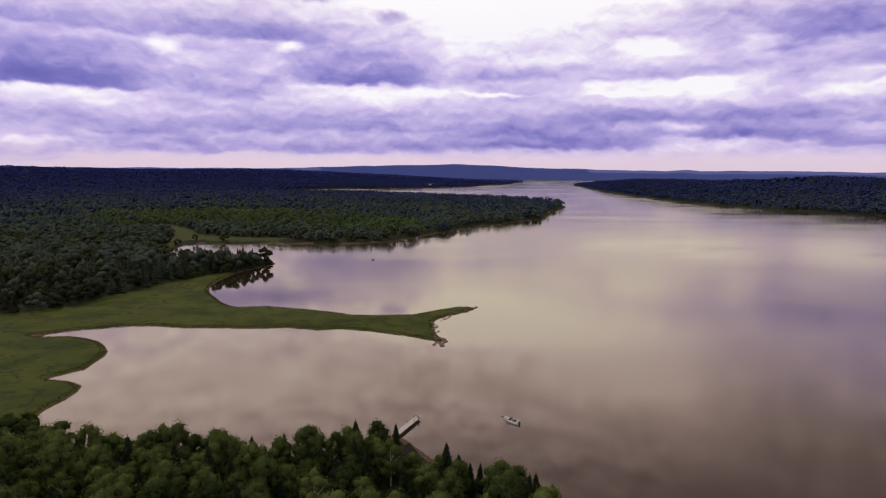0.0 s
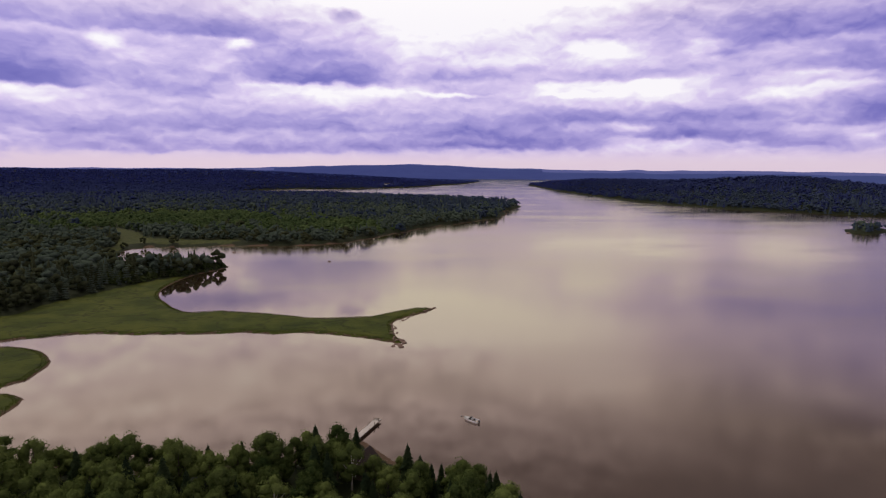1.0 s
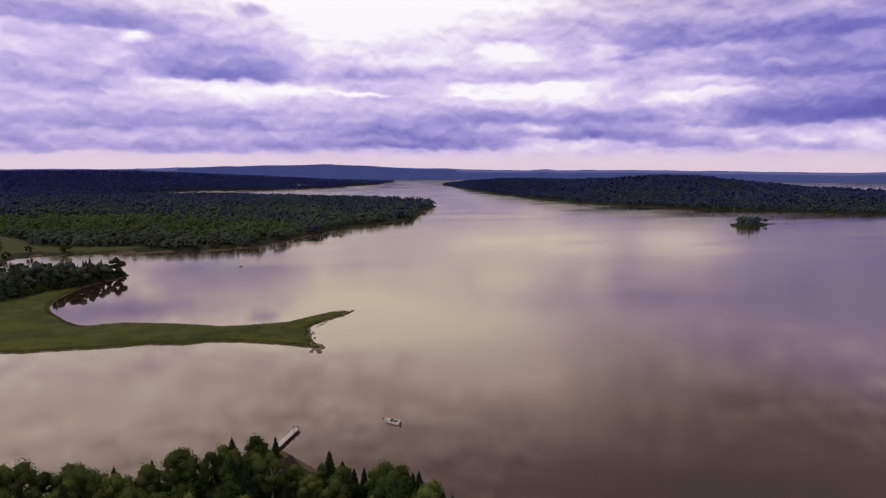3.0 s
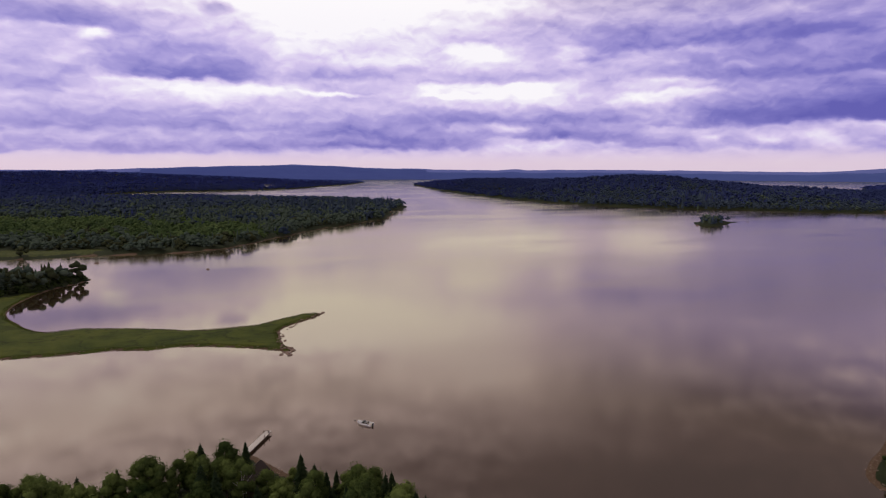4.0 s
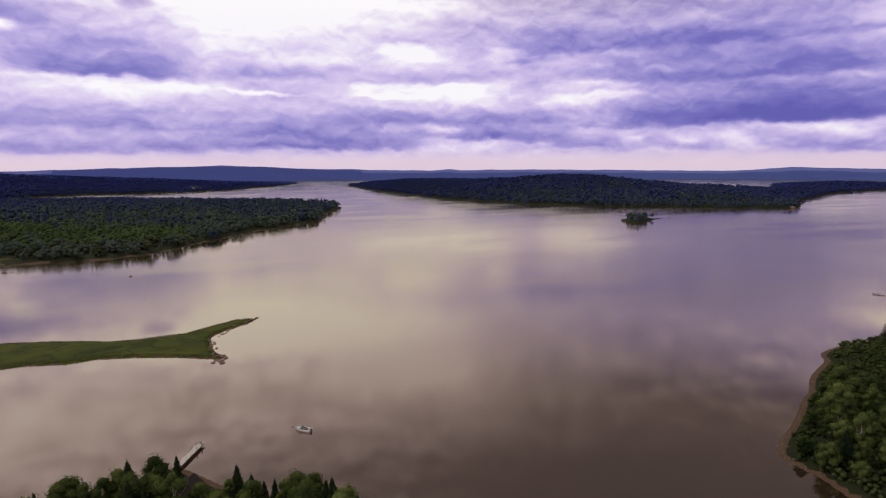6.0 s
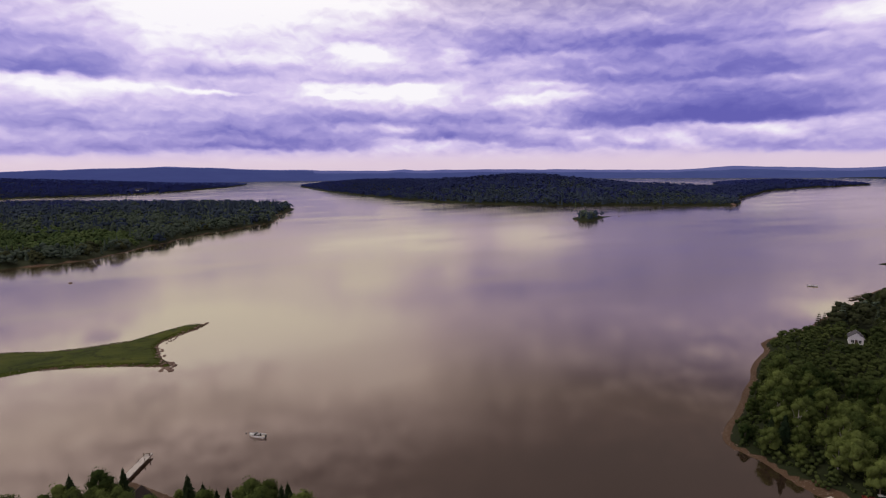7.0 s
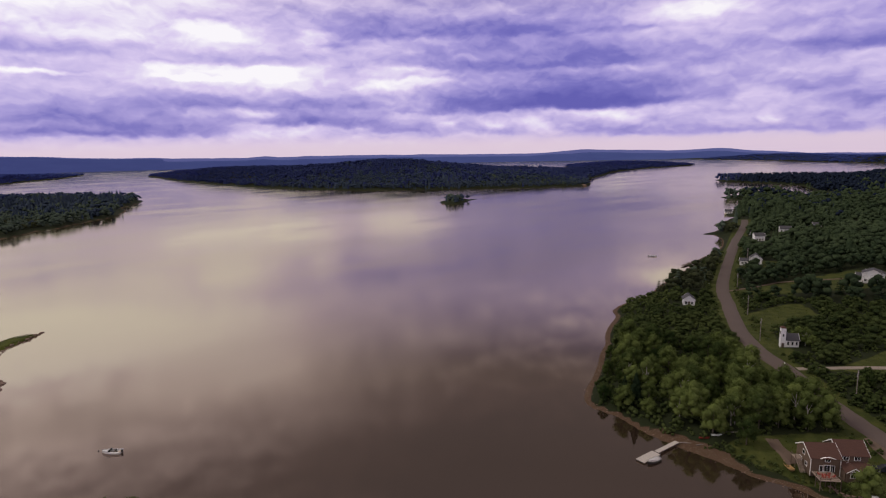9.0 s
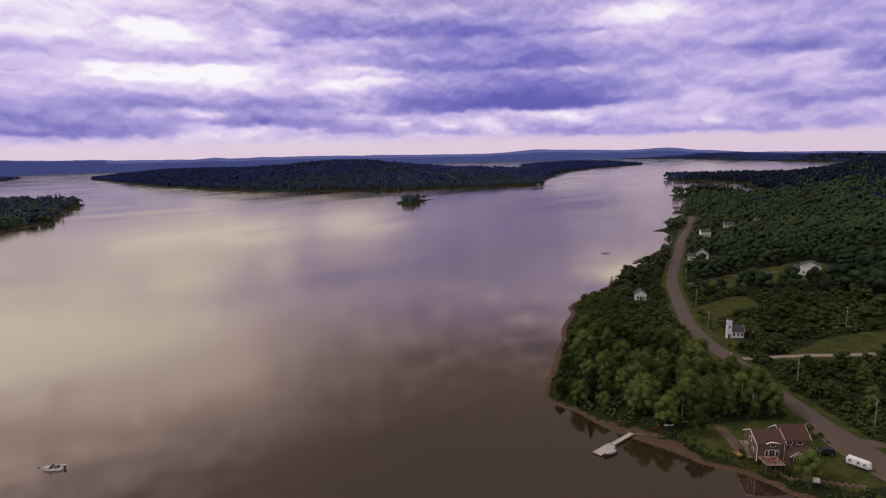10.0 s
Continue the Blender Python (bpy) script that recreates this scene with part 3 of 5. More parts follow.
def spiky(seed, tiers, sides):
    """A conifer of ragged tiers, 1 high."""
    rnd = random.Random(seed)
    parts = []
    for k in range(tiers):
        z0, r = 0.08 + 0.85 * k / tiers, 0.20 * (1 - 0.85 * k / tiers)
        ring = [(math.cos(2 * math.pi * i / sides) * r * q, math.sin(2 * math.pi * i / sides) * r * q, z0 - 0.05 * q) for i in range(sides) for q in [rnd.uniform(0.6, 1.3)]]
        v = np.array(ring + [(0, 0, min(1.0, z0 + 1.5 / tiers))])
        f = np.array([(i, (i + 1) % sides, sides) for i in range(sides)])
        parts.append((v, f))
    return joined(parts)


MID_KINDS = [leafy(s, 6, ico) for s in range(4)] + [spiky(7, 5, 7), spiky(8, 5, 7)]
FAR_KINDS = [leafy(s, 4, octa) for s in range(10, 14)] + [spiky(15, 3, 5), spiky(16, 3, 5)]


def scatter(kinds, x, y, z, height, conifer, seed, broader=1.0):
    """Vertices and faces of many trees; conifer: the share of spiky ones at each place."""
    rng = np.random.default_rng(seed)
    vs, fs, n = [], [], 0
    pick = np.where(rng.random(len(x)) < conifer, len(kinds) - 1 - rng.integers(0, 2, len(x)), rng.integers(0, len(kinds) - 2, len(x)))
    turn, wide = rng.random(len(x)) * 6.283, rng.uniform(0.85, 1.3, len(x)) * broader
    for k, (v, f) in enumerate(kinds):
        at = np.nonzero(pick == k)[0]
        if not len(at):
            continue
        c, s = np.cos(turn[at])[:, None], np.sin(turn[at])[:, None]
        h, w = height[at][:, None], (height * wide)[at][:, None]
        q = np.stack([(v[:, 0] * c - v[:, 1] * s) * w + x[at][:, None], (v[:, 0] * s + v[:, 1] * c) * w + y[at][:, None], v[:, 2] * h + z[at][:, None]], -1)
        vs.append(q.reshape(-1, 3))
        fs.append((f[None] + (np.arange(len(at)) * len(v))[:, None, None]).reshape(-1, 3) + n)
        n += len(at) * len(v)
    return np.concatenate(vs), np.concatenate(fs)


def spots(r0, r1, a0, a1, gap, seed):
    """Uneven places in a sector of the plan."""
    rng = np.random.default_rng(seed)
    lim = r1 * 1.0
    gx, gy = np.meshgrid(np.arange(-lim, lim, gap), np.arange(-lim, lim, gap))
    x, y = gx.ravel(), gy.ravel()
    x, y = x + rng.uniform(-0.45, 0.45, len(x)) * gap, y + rng.uniform(-0.45, 0.45, len(x)) * gap
    r, a = np.hypot(x, y), np.degrees(np.arctan2(x, y))
    keep = (r >= r0) & (r < r1) & (a > a0) & (a < a1)
    return x[keep], y[keep]


CLEARINGS = [(1052, 326, 42), (1105, 318, 34), (550, 190, 9), (531, 184, 9), (488, 187, 9), (470, 180, 9), (570, 172, 9), (350, 76, 11), (498, 191, 11), (544, 197, 10), (562, 192, 10), (590, 178, 10), (388, 148, 9), (150, 38, 20), (236, 79, 11), (272, 137, 8), (392, 155, 12), (362, 80, 13), (508, 198, 12), (556, 202, 10), (600, 185, 10), (160, 24, 12), (-8, 147, 9), (-8, 141, 6)]


def wooded(x, y, shore=5.0):
    """Where trees stand, and how high the ground is there."""
    sd, marsh = land_sd(x, y), signed(MARSH_LINE, x, y)
    field = np.max([signed(f, x, y) for f in FIELD_LINES], axis=0)
    low_shore = (x > 310) & (x < 760) & (y > 0)
    ok = (sd > np.where(low_shore, shore + 4, shore)) & (marsh < -2) & (field < -1) & (line_distance(ROAD_LINE, x, y) > 7)
    ok &= ~((sd < 7.5) & (y > 590) & (x < 260) & (np.hypot(x, y) < 1400))
    for cx, cy, r in CLEARINGS:
        ok &= np.hypot(x - cx, y - cy) > r
    return ok, ground_z(x, y, sd, marsh)


def woods(name, r0, r1, a0, a1, gap, kinds, tall, mat, label, seed, conifer=0.3):
    x, y = spots(r0, r1, a0, a1, gap, seed)
    ok, z = wooded(x, y)
    x, y, z = x[ok], y[ok], z[ok]
    if not len(x):
        return
    rng = np.random.default_rng(seed + 1)
    patch = np.array([noise.noise(Vector((a * 0.006, b * 0.006, seed))) for a, b in zip(x, y)])
    h = tall * rng.uniform(0.65, 1.2, len(x)) * (1 + 0.45 * patch)
    share = np.clip(conifer + patch * 0.9, 0.03, 0.95)
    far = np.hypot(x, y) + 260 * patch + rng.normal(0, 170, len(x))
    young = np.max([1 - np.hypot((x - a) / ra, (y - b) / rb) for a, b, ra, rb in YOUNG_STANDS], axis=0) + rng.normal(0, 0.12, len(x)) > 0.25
    # farther trees take the materials with more haze blue painted in
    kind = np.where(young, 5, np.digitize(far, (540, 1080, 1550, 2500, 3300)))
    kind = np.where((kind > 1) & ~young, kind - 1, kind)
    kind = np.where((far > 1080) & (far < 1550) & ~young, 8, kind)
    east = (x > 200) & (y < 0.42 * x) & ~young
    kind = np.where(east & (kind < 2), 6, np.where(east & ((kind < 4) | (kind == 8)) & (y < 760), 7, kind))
    h = np.where(young, h * 0.7, h) * np.where((x > 860) & (x < 1500) & (y > 330) & (y < 700), 1.1, 1.0) * np.where((x > 930) & (x < 1045) & (y > 350) & (y < 450), 1.15, 1.0)
    share = np.where(young, 0.05, share)
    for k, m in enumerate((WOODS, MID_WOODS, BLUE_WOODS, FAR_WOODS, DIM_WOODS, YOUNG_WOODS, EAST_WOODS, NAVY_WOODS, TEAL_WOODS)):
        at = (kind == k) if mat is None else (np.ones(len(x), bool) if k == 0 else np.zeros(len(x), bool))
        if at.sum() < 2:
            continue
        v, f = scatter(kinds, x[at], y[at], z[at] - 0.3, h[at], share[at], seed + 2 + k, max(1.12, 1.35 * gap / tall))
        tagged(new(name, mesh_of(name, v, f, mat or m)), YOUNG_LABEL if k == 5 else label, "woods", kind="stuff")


YOUNG_LABEL = "young light green broad-leaved woods"
YOUNG_STANDS = [(-330, 860, 260, 190), (-120, 760, 150, 110)]
woods("woods", 470, 620, -39.5, 84, 7.7, MID_KINDS, 10.5, None, "dense mixed green woods behind the shore", 100)
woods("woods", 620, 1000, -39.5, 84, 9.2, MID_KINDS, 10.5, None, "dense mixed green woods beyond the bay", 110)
woods("woods", 1000, 1800, -39.5, 84, 10.5, FAR_KINDS, 12, None, "dark woods on the headland and island, haze blue in their colour", 120, 0.4)
woods("woods", 1800, 2500, -39.5, 84, 15, FAR_KINDS, 11, None, "dark distant woods, haze blue in their colour", 130, 0.3)
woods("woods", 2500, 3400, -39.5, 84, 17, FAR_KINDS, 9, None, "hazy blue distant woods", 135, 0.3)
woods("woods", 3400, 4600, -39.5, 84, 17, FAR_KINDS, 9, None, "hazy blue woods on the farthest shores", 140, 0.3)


# ---- building helpers ----
def gz(x, y):
    """Height of the ground at one place."""
    return float(ground_z(np.array([float(x)]), np.array([float(y)]))[0])


def part(name, bm, mat, parent=None, label="", smooth_it=False):
    """Links a bmesh as one mesh object under a thing or a part."""
    me = bpy.data.meshes.new(name)
    for f in bm.faces:
        f.smooth = smooth_it
    bm.to_mesh(me)
    bm.free()
    me.materials.append(mat)
    ob = new(name, me)
    ob.parent = parent
    if label:
        ob["label"] = label
    return ob


def thing(name, label, category, m, group=""):
    ob = new(name)
    ob.matrix_basis = m
    return tagged(ob, label, category, group)


def box(x0, x1, y0, y1, z0, z1, bevel=0.0, bm=None):
    bm = bm or bmesh.new()
    verts = bmesh.ops.create_cube(bm, size=1.0)["verts"]
    for v in verts:
        v.co = Vector((x0 + (v.co.x + 0.5) * (x1 - x0), y0 + (v.co.y + 0.5) * (y1 - y0), z0 + (v.co.z + 0.5) * (z1 - z0)))
    if bevel:
        edges = list({e for v in verts for e in v.link_edges})
        bmesh.ops.bevel(bm, geom=edges, offset=bevel, segments=2, affect="EDGES", profile=0.6)
    return bm


def rod(a, b, r0, r1=None, sides=8, bm=None):
    """A tapered round bar from a to b."""
    bm = bm or bmesh.new()
    a, b = Vector(a), Vector(b)
    m = Matrix.Translation((a + b) / 2) @ (b - a).to_track_quat("Z", "Y").to_matrix().to_4x4()
    bmesh.ops.create_cone(bm, cap_ends=True, segments=sides, radius1=r0, radius2=r0 if r1 is None else r1, depth=(b - a).length, matrix=m)
    return bm


def prism(outline, y0, y1, bm=None):
    """An outline in x and z, drawn out from y0 to y1."""
    bm = bm or bmesh.new()
    a = [bm.verts.new((x, y0, z)) for x, z in outline]
    b = [bm.verts.new((x, y1, z)) for x, z in outline]
    bm.faces.new(a), bm.faces.new(b[::-1])
    for i in range(len(a)):
        j = (i + 1) % len(a)
        bm.faces.new((a[j], a[i], b[i], b[j]))
    bmesh.ops.recalc_face_normals(bm, faces=bm.faces)
    return bm


def turned(bm, m):
    bmesh.ops.transform(bm, matrix=m, verts=bm.verts)
    return bm


def paint(color, rough=0.6, vary=0.15, scale=1.5, metal=0.0):
    def build(n):
        p = n.add("ShaderNodeTexCoord").outputs["Object"]
        f = n.noise(p, scale, 5.0, 0.6)
        g = n.noise(p, scale * 9, 3.0, 0.6)
        c = n.mix(f, tuple(v * (1 - vary) for v in color), tuple(min(1, v * (1 + vary)) for v in color))
        c = n.mix(n.range(g, 0.55, 0.8, 0.0, 0.35), c, tuple(v * 0.7 for v in color))
        return surface(n, c, rough, bump(n, g, 0.15, 0.02), metal)
    return build


def striped(color, gap, rough=0.7, axis=2, vary=0.2):
    """Boards or courses of shingles, with narrow dark joints."""
    def build(n):
        p = n.add("ShaderNodeTexCoord").outputs["Object"]
        q = n.add("ShaderNodeSeparateXYZ", ins={0: p}).outputs[axis]
        row = n.math("DIVIDE", q, gap)
        saw = n.math("FRACT", row)
        tone = n.noise(n.vec("MULTIPLY", p, (0.6, 0.6, 3.0)), 1.2, 4.0, 0.6)
        c = n.mix(tone, tuple(v * (1 - vary) for v in color), tuple(v * (1 + vary) for v in color))
        c = n.mix(n.range(saw, 0.06, 0.0), c, tuple(v * 0.45 for v in color))
        return surface(n, c, rough, bump(n, saw, 0.5, 0.02))
    return build


WHITE = material("white_clapboard", striped((0.74, 0.73, 0.72), 0.18, 0.6, 2, 0.06))
WHITE_TRIM = material("white_trim_paint", paint((0.78, 0.77, 0.75), 0.5, 0.05))
TAN = material("weathered_tan_shingle", striped((0.115, 0.080, 0.055), 0.2, 0.8))
BROWN_ROOF = material("brown_asphalt_shingle", striped((0.075, 0.037, 0.028), 0.16, 0.9))
GREY_ROOF = material("dark_grey_asphalt_shingle", striped((0.06, 0.058, 0.065), 0.16, 0.9))
DECKING = material("weathered_deck_boards", striped((0.27, 0.21, 0.17), 0.14, 0.75, 0))
PLANKS = material("pale_dock_boards", striped((0.42, 0.38, 0.35), 0.15, 0.75, 0))
TIMBER = material("dark_timber", paint((0.10, 0.075, 0.055), 0.8, 0.25))
POLE_WOOD = material("grey_pole_wood", paint((0.22, 0.19, 0.17), 0.8, 0.2))
BARK = material("grey_brown_bark", paint((0.11, 0.09, 0.07), 0.9, 0.3, 3.0))
BIRCH = material("pale_birch_bark", paint((0.46, 0.42, 0.38), 0.8, 0.25, 3.0))
GELCOAT = material("white_gelcoat", paint((0.78, 0.78, 0.79), 0.25, 0.05))
SEAT = material("beige_vinyl", paint((0.42, 0.36, 0.30), 0.55, 0.1))
BLACK = material("black_plastic", paint((0.02, 0.02, 0.022), 0.45, 0.1))
RUBBER = material("tyre_rubber", paint((0.022, 0.022, 0.022), 0.85, 0.1))
STEEL = material("galvanised_steel", paint((0.5, 0.5, 0.5), 0.4, 0.1, 2.0, 0.9))
RED = material("faded_red_paint", paint((0.27, 0.042, 0.030), 0.6, 0.2))
CAR_PAINT = material("dark_car_paint", paint((0.022, 0.024, 0.03), 0.25, 0.05))
CANVAS = material("white_boat_cover", paint((0.72, 0.70, 0.70), 0.7, 0.06))
PLY = material("varnished_plywood", paint((0.38, 0.24, 0.10), 0.5, 0.2))
ROCK = material("reddish_shore_rock", paint((0.17, 0.115, 0.09), 0.85, 0.35, 0.8))
CONCRETE = material("weathered_concrete", paint((0.30, 0.27, 0.25), 0.85, 0.15))
GRAVEL = material("gravel", paint((0.105, 0.074, 0.055), 0.95, 0.2, 0.5))
PALE_GRAVEL = material("pale_dry_gravel", paint((0.24, 0.20, 0.17), 0.95, 0.15, 0.5))
ASPHALT = material("sun_bleached_chip_seal_road", paint((0.090, 0.068, 0.060), 0.9, 0.12, 0.15))


def glass_look(n):
    return surface(n, (0.015, 0.018, 0.022), 0.06, spec=0.6)


GLASS = material("dark_window_glass", glass_look)


def window(parent, x, y, z, w, h, m=None, arch=False, bars=1):
    """A framed window on a wall facing -y; x and z are its middle."""
    m = m or Matrix.Identity(4)
    fr = box(x - w / 2 - 0.1, x + w / 2 + 0.1, y - 0.07, y + 0.02, z - h / 2 - 0.1, z + h / 2 + 0.1)
    if arch:
        prism([(x + math.cos(a) * (w / 2 + 0.1), z + h / 2 + 0.1 + math.sin(a) * w * 0.35) for a in np.linspace(0, math.pi, 9)], y - 0.07, y + 0.02, fr)
    frame_ob = part("window", turned(fr, m), WHITE_TRIM, parent, "white-framed window")
    count = bars + 1
    for k in range(count):
        x0 = x - w / 2 + w * k / count + 0.04
        part("pane", turned(box(x0, x0 + w / count - 0.08, y - 0.09, y - 0.06, z - h / 2, z + h / 2), m), GLASS, frame_ob)
    if arch:
        part("pane", turned(prism([(x + math.cos(a) * (w / 2 - 0.1), z + h / 2 + 0.12 + math.sin(a) * w * 0.28) for a in np.linspace(0, math.pi, 9)], y - 0.09, y - 0.06), m), GLASS, frame_ob)
    return frame_ob


def gable(parent, x0, x1, y0, y1, z0, eave, ridge, wall, roof, over=0.35, along="x", m=None, trim=None):
    """A gabled block: wall and roof parts. along: the ridge's way."""
    m = m or Matrix.Identity(4)
    if along == "y":
        m = m @ Matrix.Translation(((x0 + x1) / 2, (y0 + y1) / 2, 0)) @ pose(0, 0, 0, 0, 0, 90) @ Matrix.Translation((-(y0 + y1) / 2, -(x0 + x1) / 2, 0))
        x0, x1, y0, y1 = y0, y1, x0, x1
    ym = (y0 + y1) / 2
    turn = pose(0, 0, 0, 0, 0, 90)
    wall_bm = prism([(y0, z0), (y1, z0), (y1, eave), (ym, ridge), (y0, eave)], -x1, -x0)
    part("wall", turned(wall_bm, m @ turn), wall, parent)
    rise = (ridge - eave) / (ym - y0)
    t = 0.16
    roof_bm = prism([(y0 - over, eave - over * rise + 0.02), (ym, ridge + 0.02), (y1 + over, eave - over * rise + 0.02), (y1 + over, eave - over * rise + t), (ym, ridge + t + 0.06), (y0 - over, eave - over * rise + t)], -x1 - over, -x0 + over)
    ob = part("roof", turned(roof_bm, m @ turn), roof, parent)
    for x in (x0 - over - 0.05, x1 + over - 0.03):
        edge = prism([(y0 - over, eave - over * rise - 0.05), (ym, ridge - 0.03), (y1 + over, eave - over * rise - 0.05), (y1 + over, eave - over * rise + t + 0.01), (ym, ridge + t + 0.07), (y0 - over, eave - over * rise + t + 0.01)], -x - 0.08, -x)
        part("barge_board", turned(edge, m @ turn), trim or WHITE_TRIM, ob)
    return ob


# ---- road and drives ----
def strip(name, line, width, mat, label, lift):
    line = np.asarray(line, float)
    d = np.gradient(line, axis=0)
    d /= np.linalg.norm(d, axis=1)[:, None]
    side = np.stack([d[:, 1], -d[:, 0]], 1)
    offs = np.linspace(-width / 2, width / 2, 7)
    rng = np.random.default_rng(4)
    pts = line[:, None, :] + side[:, None, :] * (offs[None, :, None] + rng.normal(0, width * 0.012, (len(line), 1, 1)))
    x, y = pts[..., 0].ravel(), pts[..., 1].ravel()
    mid = ground_z(line[:, 0], line[:, 1])
    z = np.maximum(ground_z(x, y), np.repeat(mid, 7)) + lift + np.tile(0.06 - 0.5 * np.abs(offs / width) ** 2 * 0.2, len(line))
    z[::7] -= 1.2
    z[6::7] -= 1.2
    me = mesh_of(name, np.stack([x, y, z], 1), grid_faces(len(line), 7), mat)
    return tagged(new(name, me), label, "road", kind="structure")


strip("road", smooth(ROAD, closed=False, step=3.0), 8.8, ASPHALT, "sun-bleached chip-sealed road along the shore", 0.22)
strip("driveway", smooth([(216, 66), (228.5, 53.6), (239, 42), (251, 29), (285, -2)], False, 3.0), 3.2, PALE_GRAVEL, "pale gravel driveway through the lawn", 0.12)
strip("driveway", smooth([(314, 135), (333, 128), (356, 120), (372, 96)], False, 3.0), 2.6, GRAVEL, "brown gravel driveway up to the white house", 0.12)
strip("driveway", smooth([(175, 25), (179, 18), (190, 4), (205, -14)], False, 3.0), 5.0, GRAVEL, "gravel side road joining the shore road", 0.14)
strip("driveway", smooth([(180, 34.5), (174.5, 30.5), (169.5, 26), (165, 20), (160.5, 13.5)], False, 2.0), 8.0, GRAVEL, "gravel shoulder between the tan house and the road", 0.10)
strip("driveway", smooth([(160, 53), (157, 50.5), (154.5, 47.5), (152.6, 44.5)], False, 1.5), 4.6, GRAVEL, "brown gravel yard beside the tan house", 0.06)


# ---- trees ----
def broad_crown(seed, high, wide, lobes=9, leaves=62):
    rnd = random.Random(seed)
    vs, fs = [], []

    def tri(points):
        k = len(vs)
        vs.extend(points)
        fs.append((k, k + 1, k + 2))

    for k in range(lobes):
        up = (k + 0.6) / lobes
        a = k * 2.4 + rnd.uniform(-0.5, 0.5)
        spread = wide * 0.5 * (math.sin(math.pi * min(1.0, 0.22 + 0.78 * up)) ** 0.7) * rnd.uniform(0.55, 0.8)
        c = Vector((math.cos(a) * spread, math.sin(a) * spread, high * (0.26 + 0.62 * up)))
        r = wide * rnd.uniform(0.17, 0.27) * (10 / lobes) ** 0.3
        v, f = ico(seed * 50 + k)
        base = len(vs)
        vs.extend(Vector(q) * r * 0.80 + c for q in v)
        fs.extend(tuple(int(i) + base for i in q) for q in f)
        for _ in range(leaves):
            d = Vector((rnd.gauss(0, 1), rnd.gauss(0, 1), rnd.gauss(0.25, 0.9))).normalized()
            p = c + d * r * rnd.uniform(0.80, 1.24)
            s = rnd.uniform(0.15, 0.30)
            t1 = d.orthogonal().normalized()
            t1.rotate(Matrix.Rotation(rnd.random() * 6.3, 3, d))
            t2 = d.cross(t1) * 0.8 + d * rnd.uniform(-0.4, 0.2)
            tri((p - t1 * s * 0.6, p + t1 * s * 0.6, p + t2 * s * 1.5))
            tri((p - t1 * s * 0.5, p - t2 * s * 1.2 + d * 0.1, p + t1 * s * 0.5))
    return np.array([tuple(v) for v in vs]), np.array(fs)


def needle_crown(seed, high, wide, tiers=15):
    rnd = random.Random(seed)
    vs, fs = [], []
    for k in range(tiers):
        z = high * (0.10 + 0.86 * k / tiers)
        r = wide * 0.5 * (1 - k / tiers) ** 0.85 + 0.18
        for i in range(9):
            a = 6.283 * i / 9 + k * 0.7 + rnd.uniform(-0.25, 0.25)
            q = r * rnd.uniform(0.65, 1.15)
            tip = Vector((math.cos(a) * q, math.sin(a) * q, z - 0.25 * q + rnd.uniform(-0.1, 0.15)))
            side = Vector((-math.sin(a), math.cos(a), 0)) * (0.22 + 0.22 * q)
            root = Vector((0, 0, z + 0.25))
            mid = root.lerp(tip, 0.55) + Vector((0, 0, 0.12))
            b = len(vs)
            vs.extend((root, mid + side, tip, mid - side, mid - Vector((0, 0, 0.45))))
            fs.extend(((b, b + 1, b + 2), (b, b + 2, b + 3), (b + 1, b + 4, b + 2), (b + 4, b + 3, b + 2)))
    b = len(vs)
    vs.extend((Vector((0.14, 0, high * 0.93)), Vector((-0.1, 0.12, high * 0.93)), Vector((-0.1, -0.12, high * 0.93)), Vector((0, 0, high * 1.03))))
    fs.extend(((b, b + 1, b + 3), (b + 1, b + 2, b + 3), (b + 2, b, b + 3)))
    return np.array([tuple(v) for v in vs]), np.array(fs)


def tree_model(kind, seed, high, wide, label):
    rnd = random.Random(seed + 500)
    tree = thing("tree", label, "tree", Matrix.Identity(4), "trees near the shore")
    bark = BIRCH if kind == "birch" else BARK
    trunk = rod((0, 0, -0.6), (rnd.uniform(-0.2, 0.2), 0, high * 0.5), 0.20, 0.11, 7)
    rod((0, 0, high * 0.45), (0.1, 0.1, high * 0.85), 0.11, 0.03, 6, trunk)
    if kind != "conifer":
        for k in range(5):
            a, z = k * 1.9 + rnd.random(), high * rnd.uniform(0.25, 0.5)
            rod((0, 0, z), (math.cos(a) * wide * 0.33, math.sin(a) * wide * 0.33, z + high * 0.26), 0.08, 0.03, 5, trunk)
    part("trunk", trunk, bark, tree)
    if kind == "conifer":
        v, f = needle_crown(seed, high, wide)
    else:
        v, f = broad_crown(seed, high, wide, 15 if kind == "broad" else 9, 76 if kind == "broad" else 56)
    crown = new("crown", mesh_of("crown", v, f, NEEDLE if kind == "conifer" else LEAF, kind != "conifer"))
    crown.parent = tree
    return tree


MODELS = [tree_model("broad", 1, 10.0, 7.4, "broad-leaved tree with a full rounded green crown"), tree_model("broad", 2, 9.0, 6.4, "broad-leaved tree with a lumpy green crown"),
          tree_model("broad", 3, 11.0, 7.0, "tall broad-leaved tree in full summer leaf"), tree_model("broad", 4, 8.0, 7.0, "spreading broad-leaved tree with a low crown"),
          tree_model("birch", 5, 10.0, 6.0, "slender birch with a pale trunk and light crown"), tree_model("conifer", 6, 10.5, 5.6, "dark pointed spruce with drooping tiers"),
          tree_model("conifer", 7, 9.4, 4.8, "narrow dark spruce with ragged tiers")]
unused = [True] * len(MODELS)


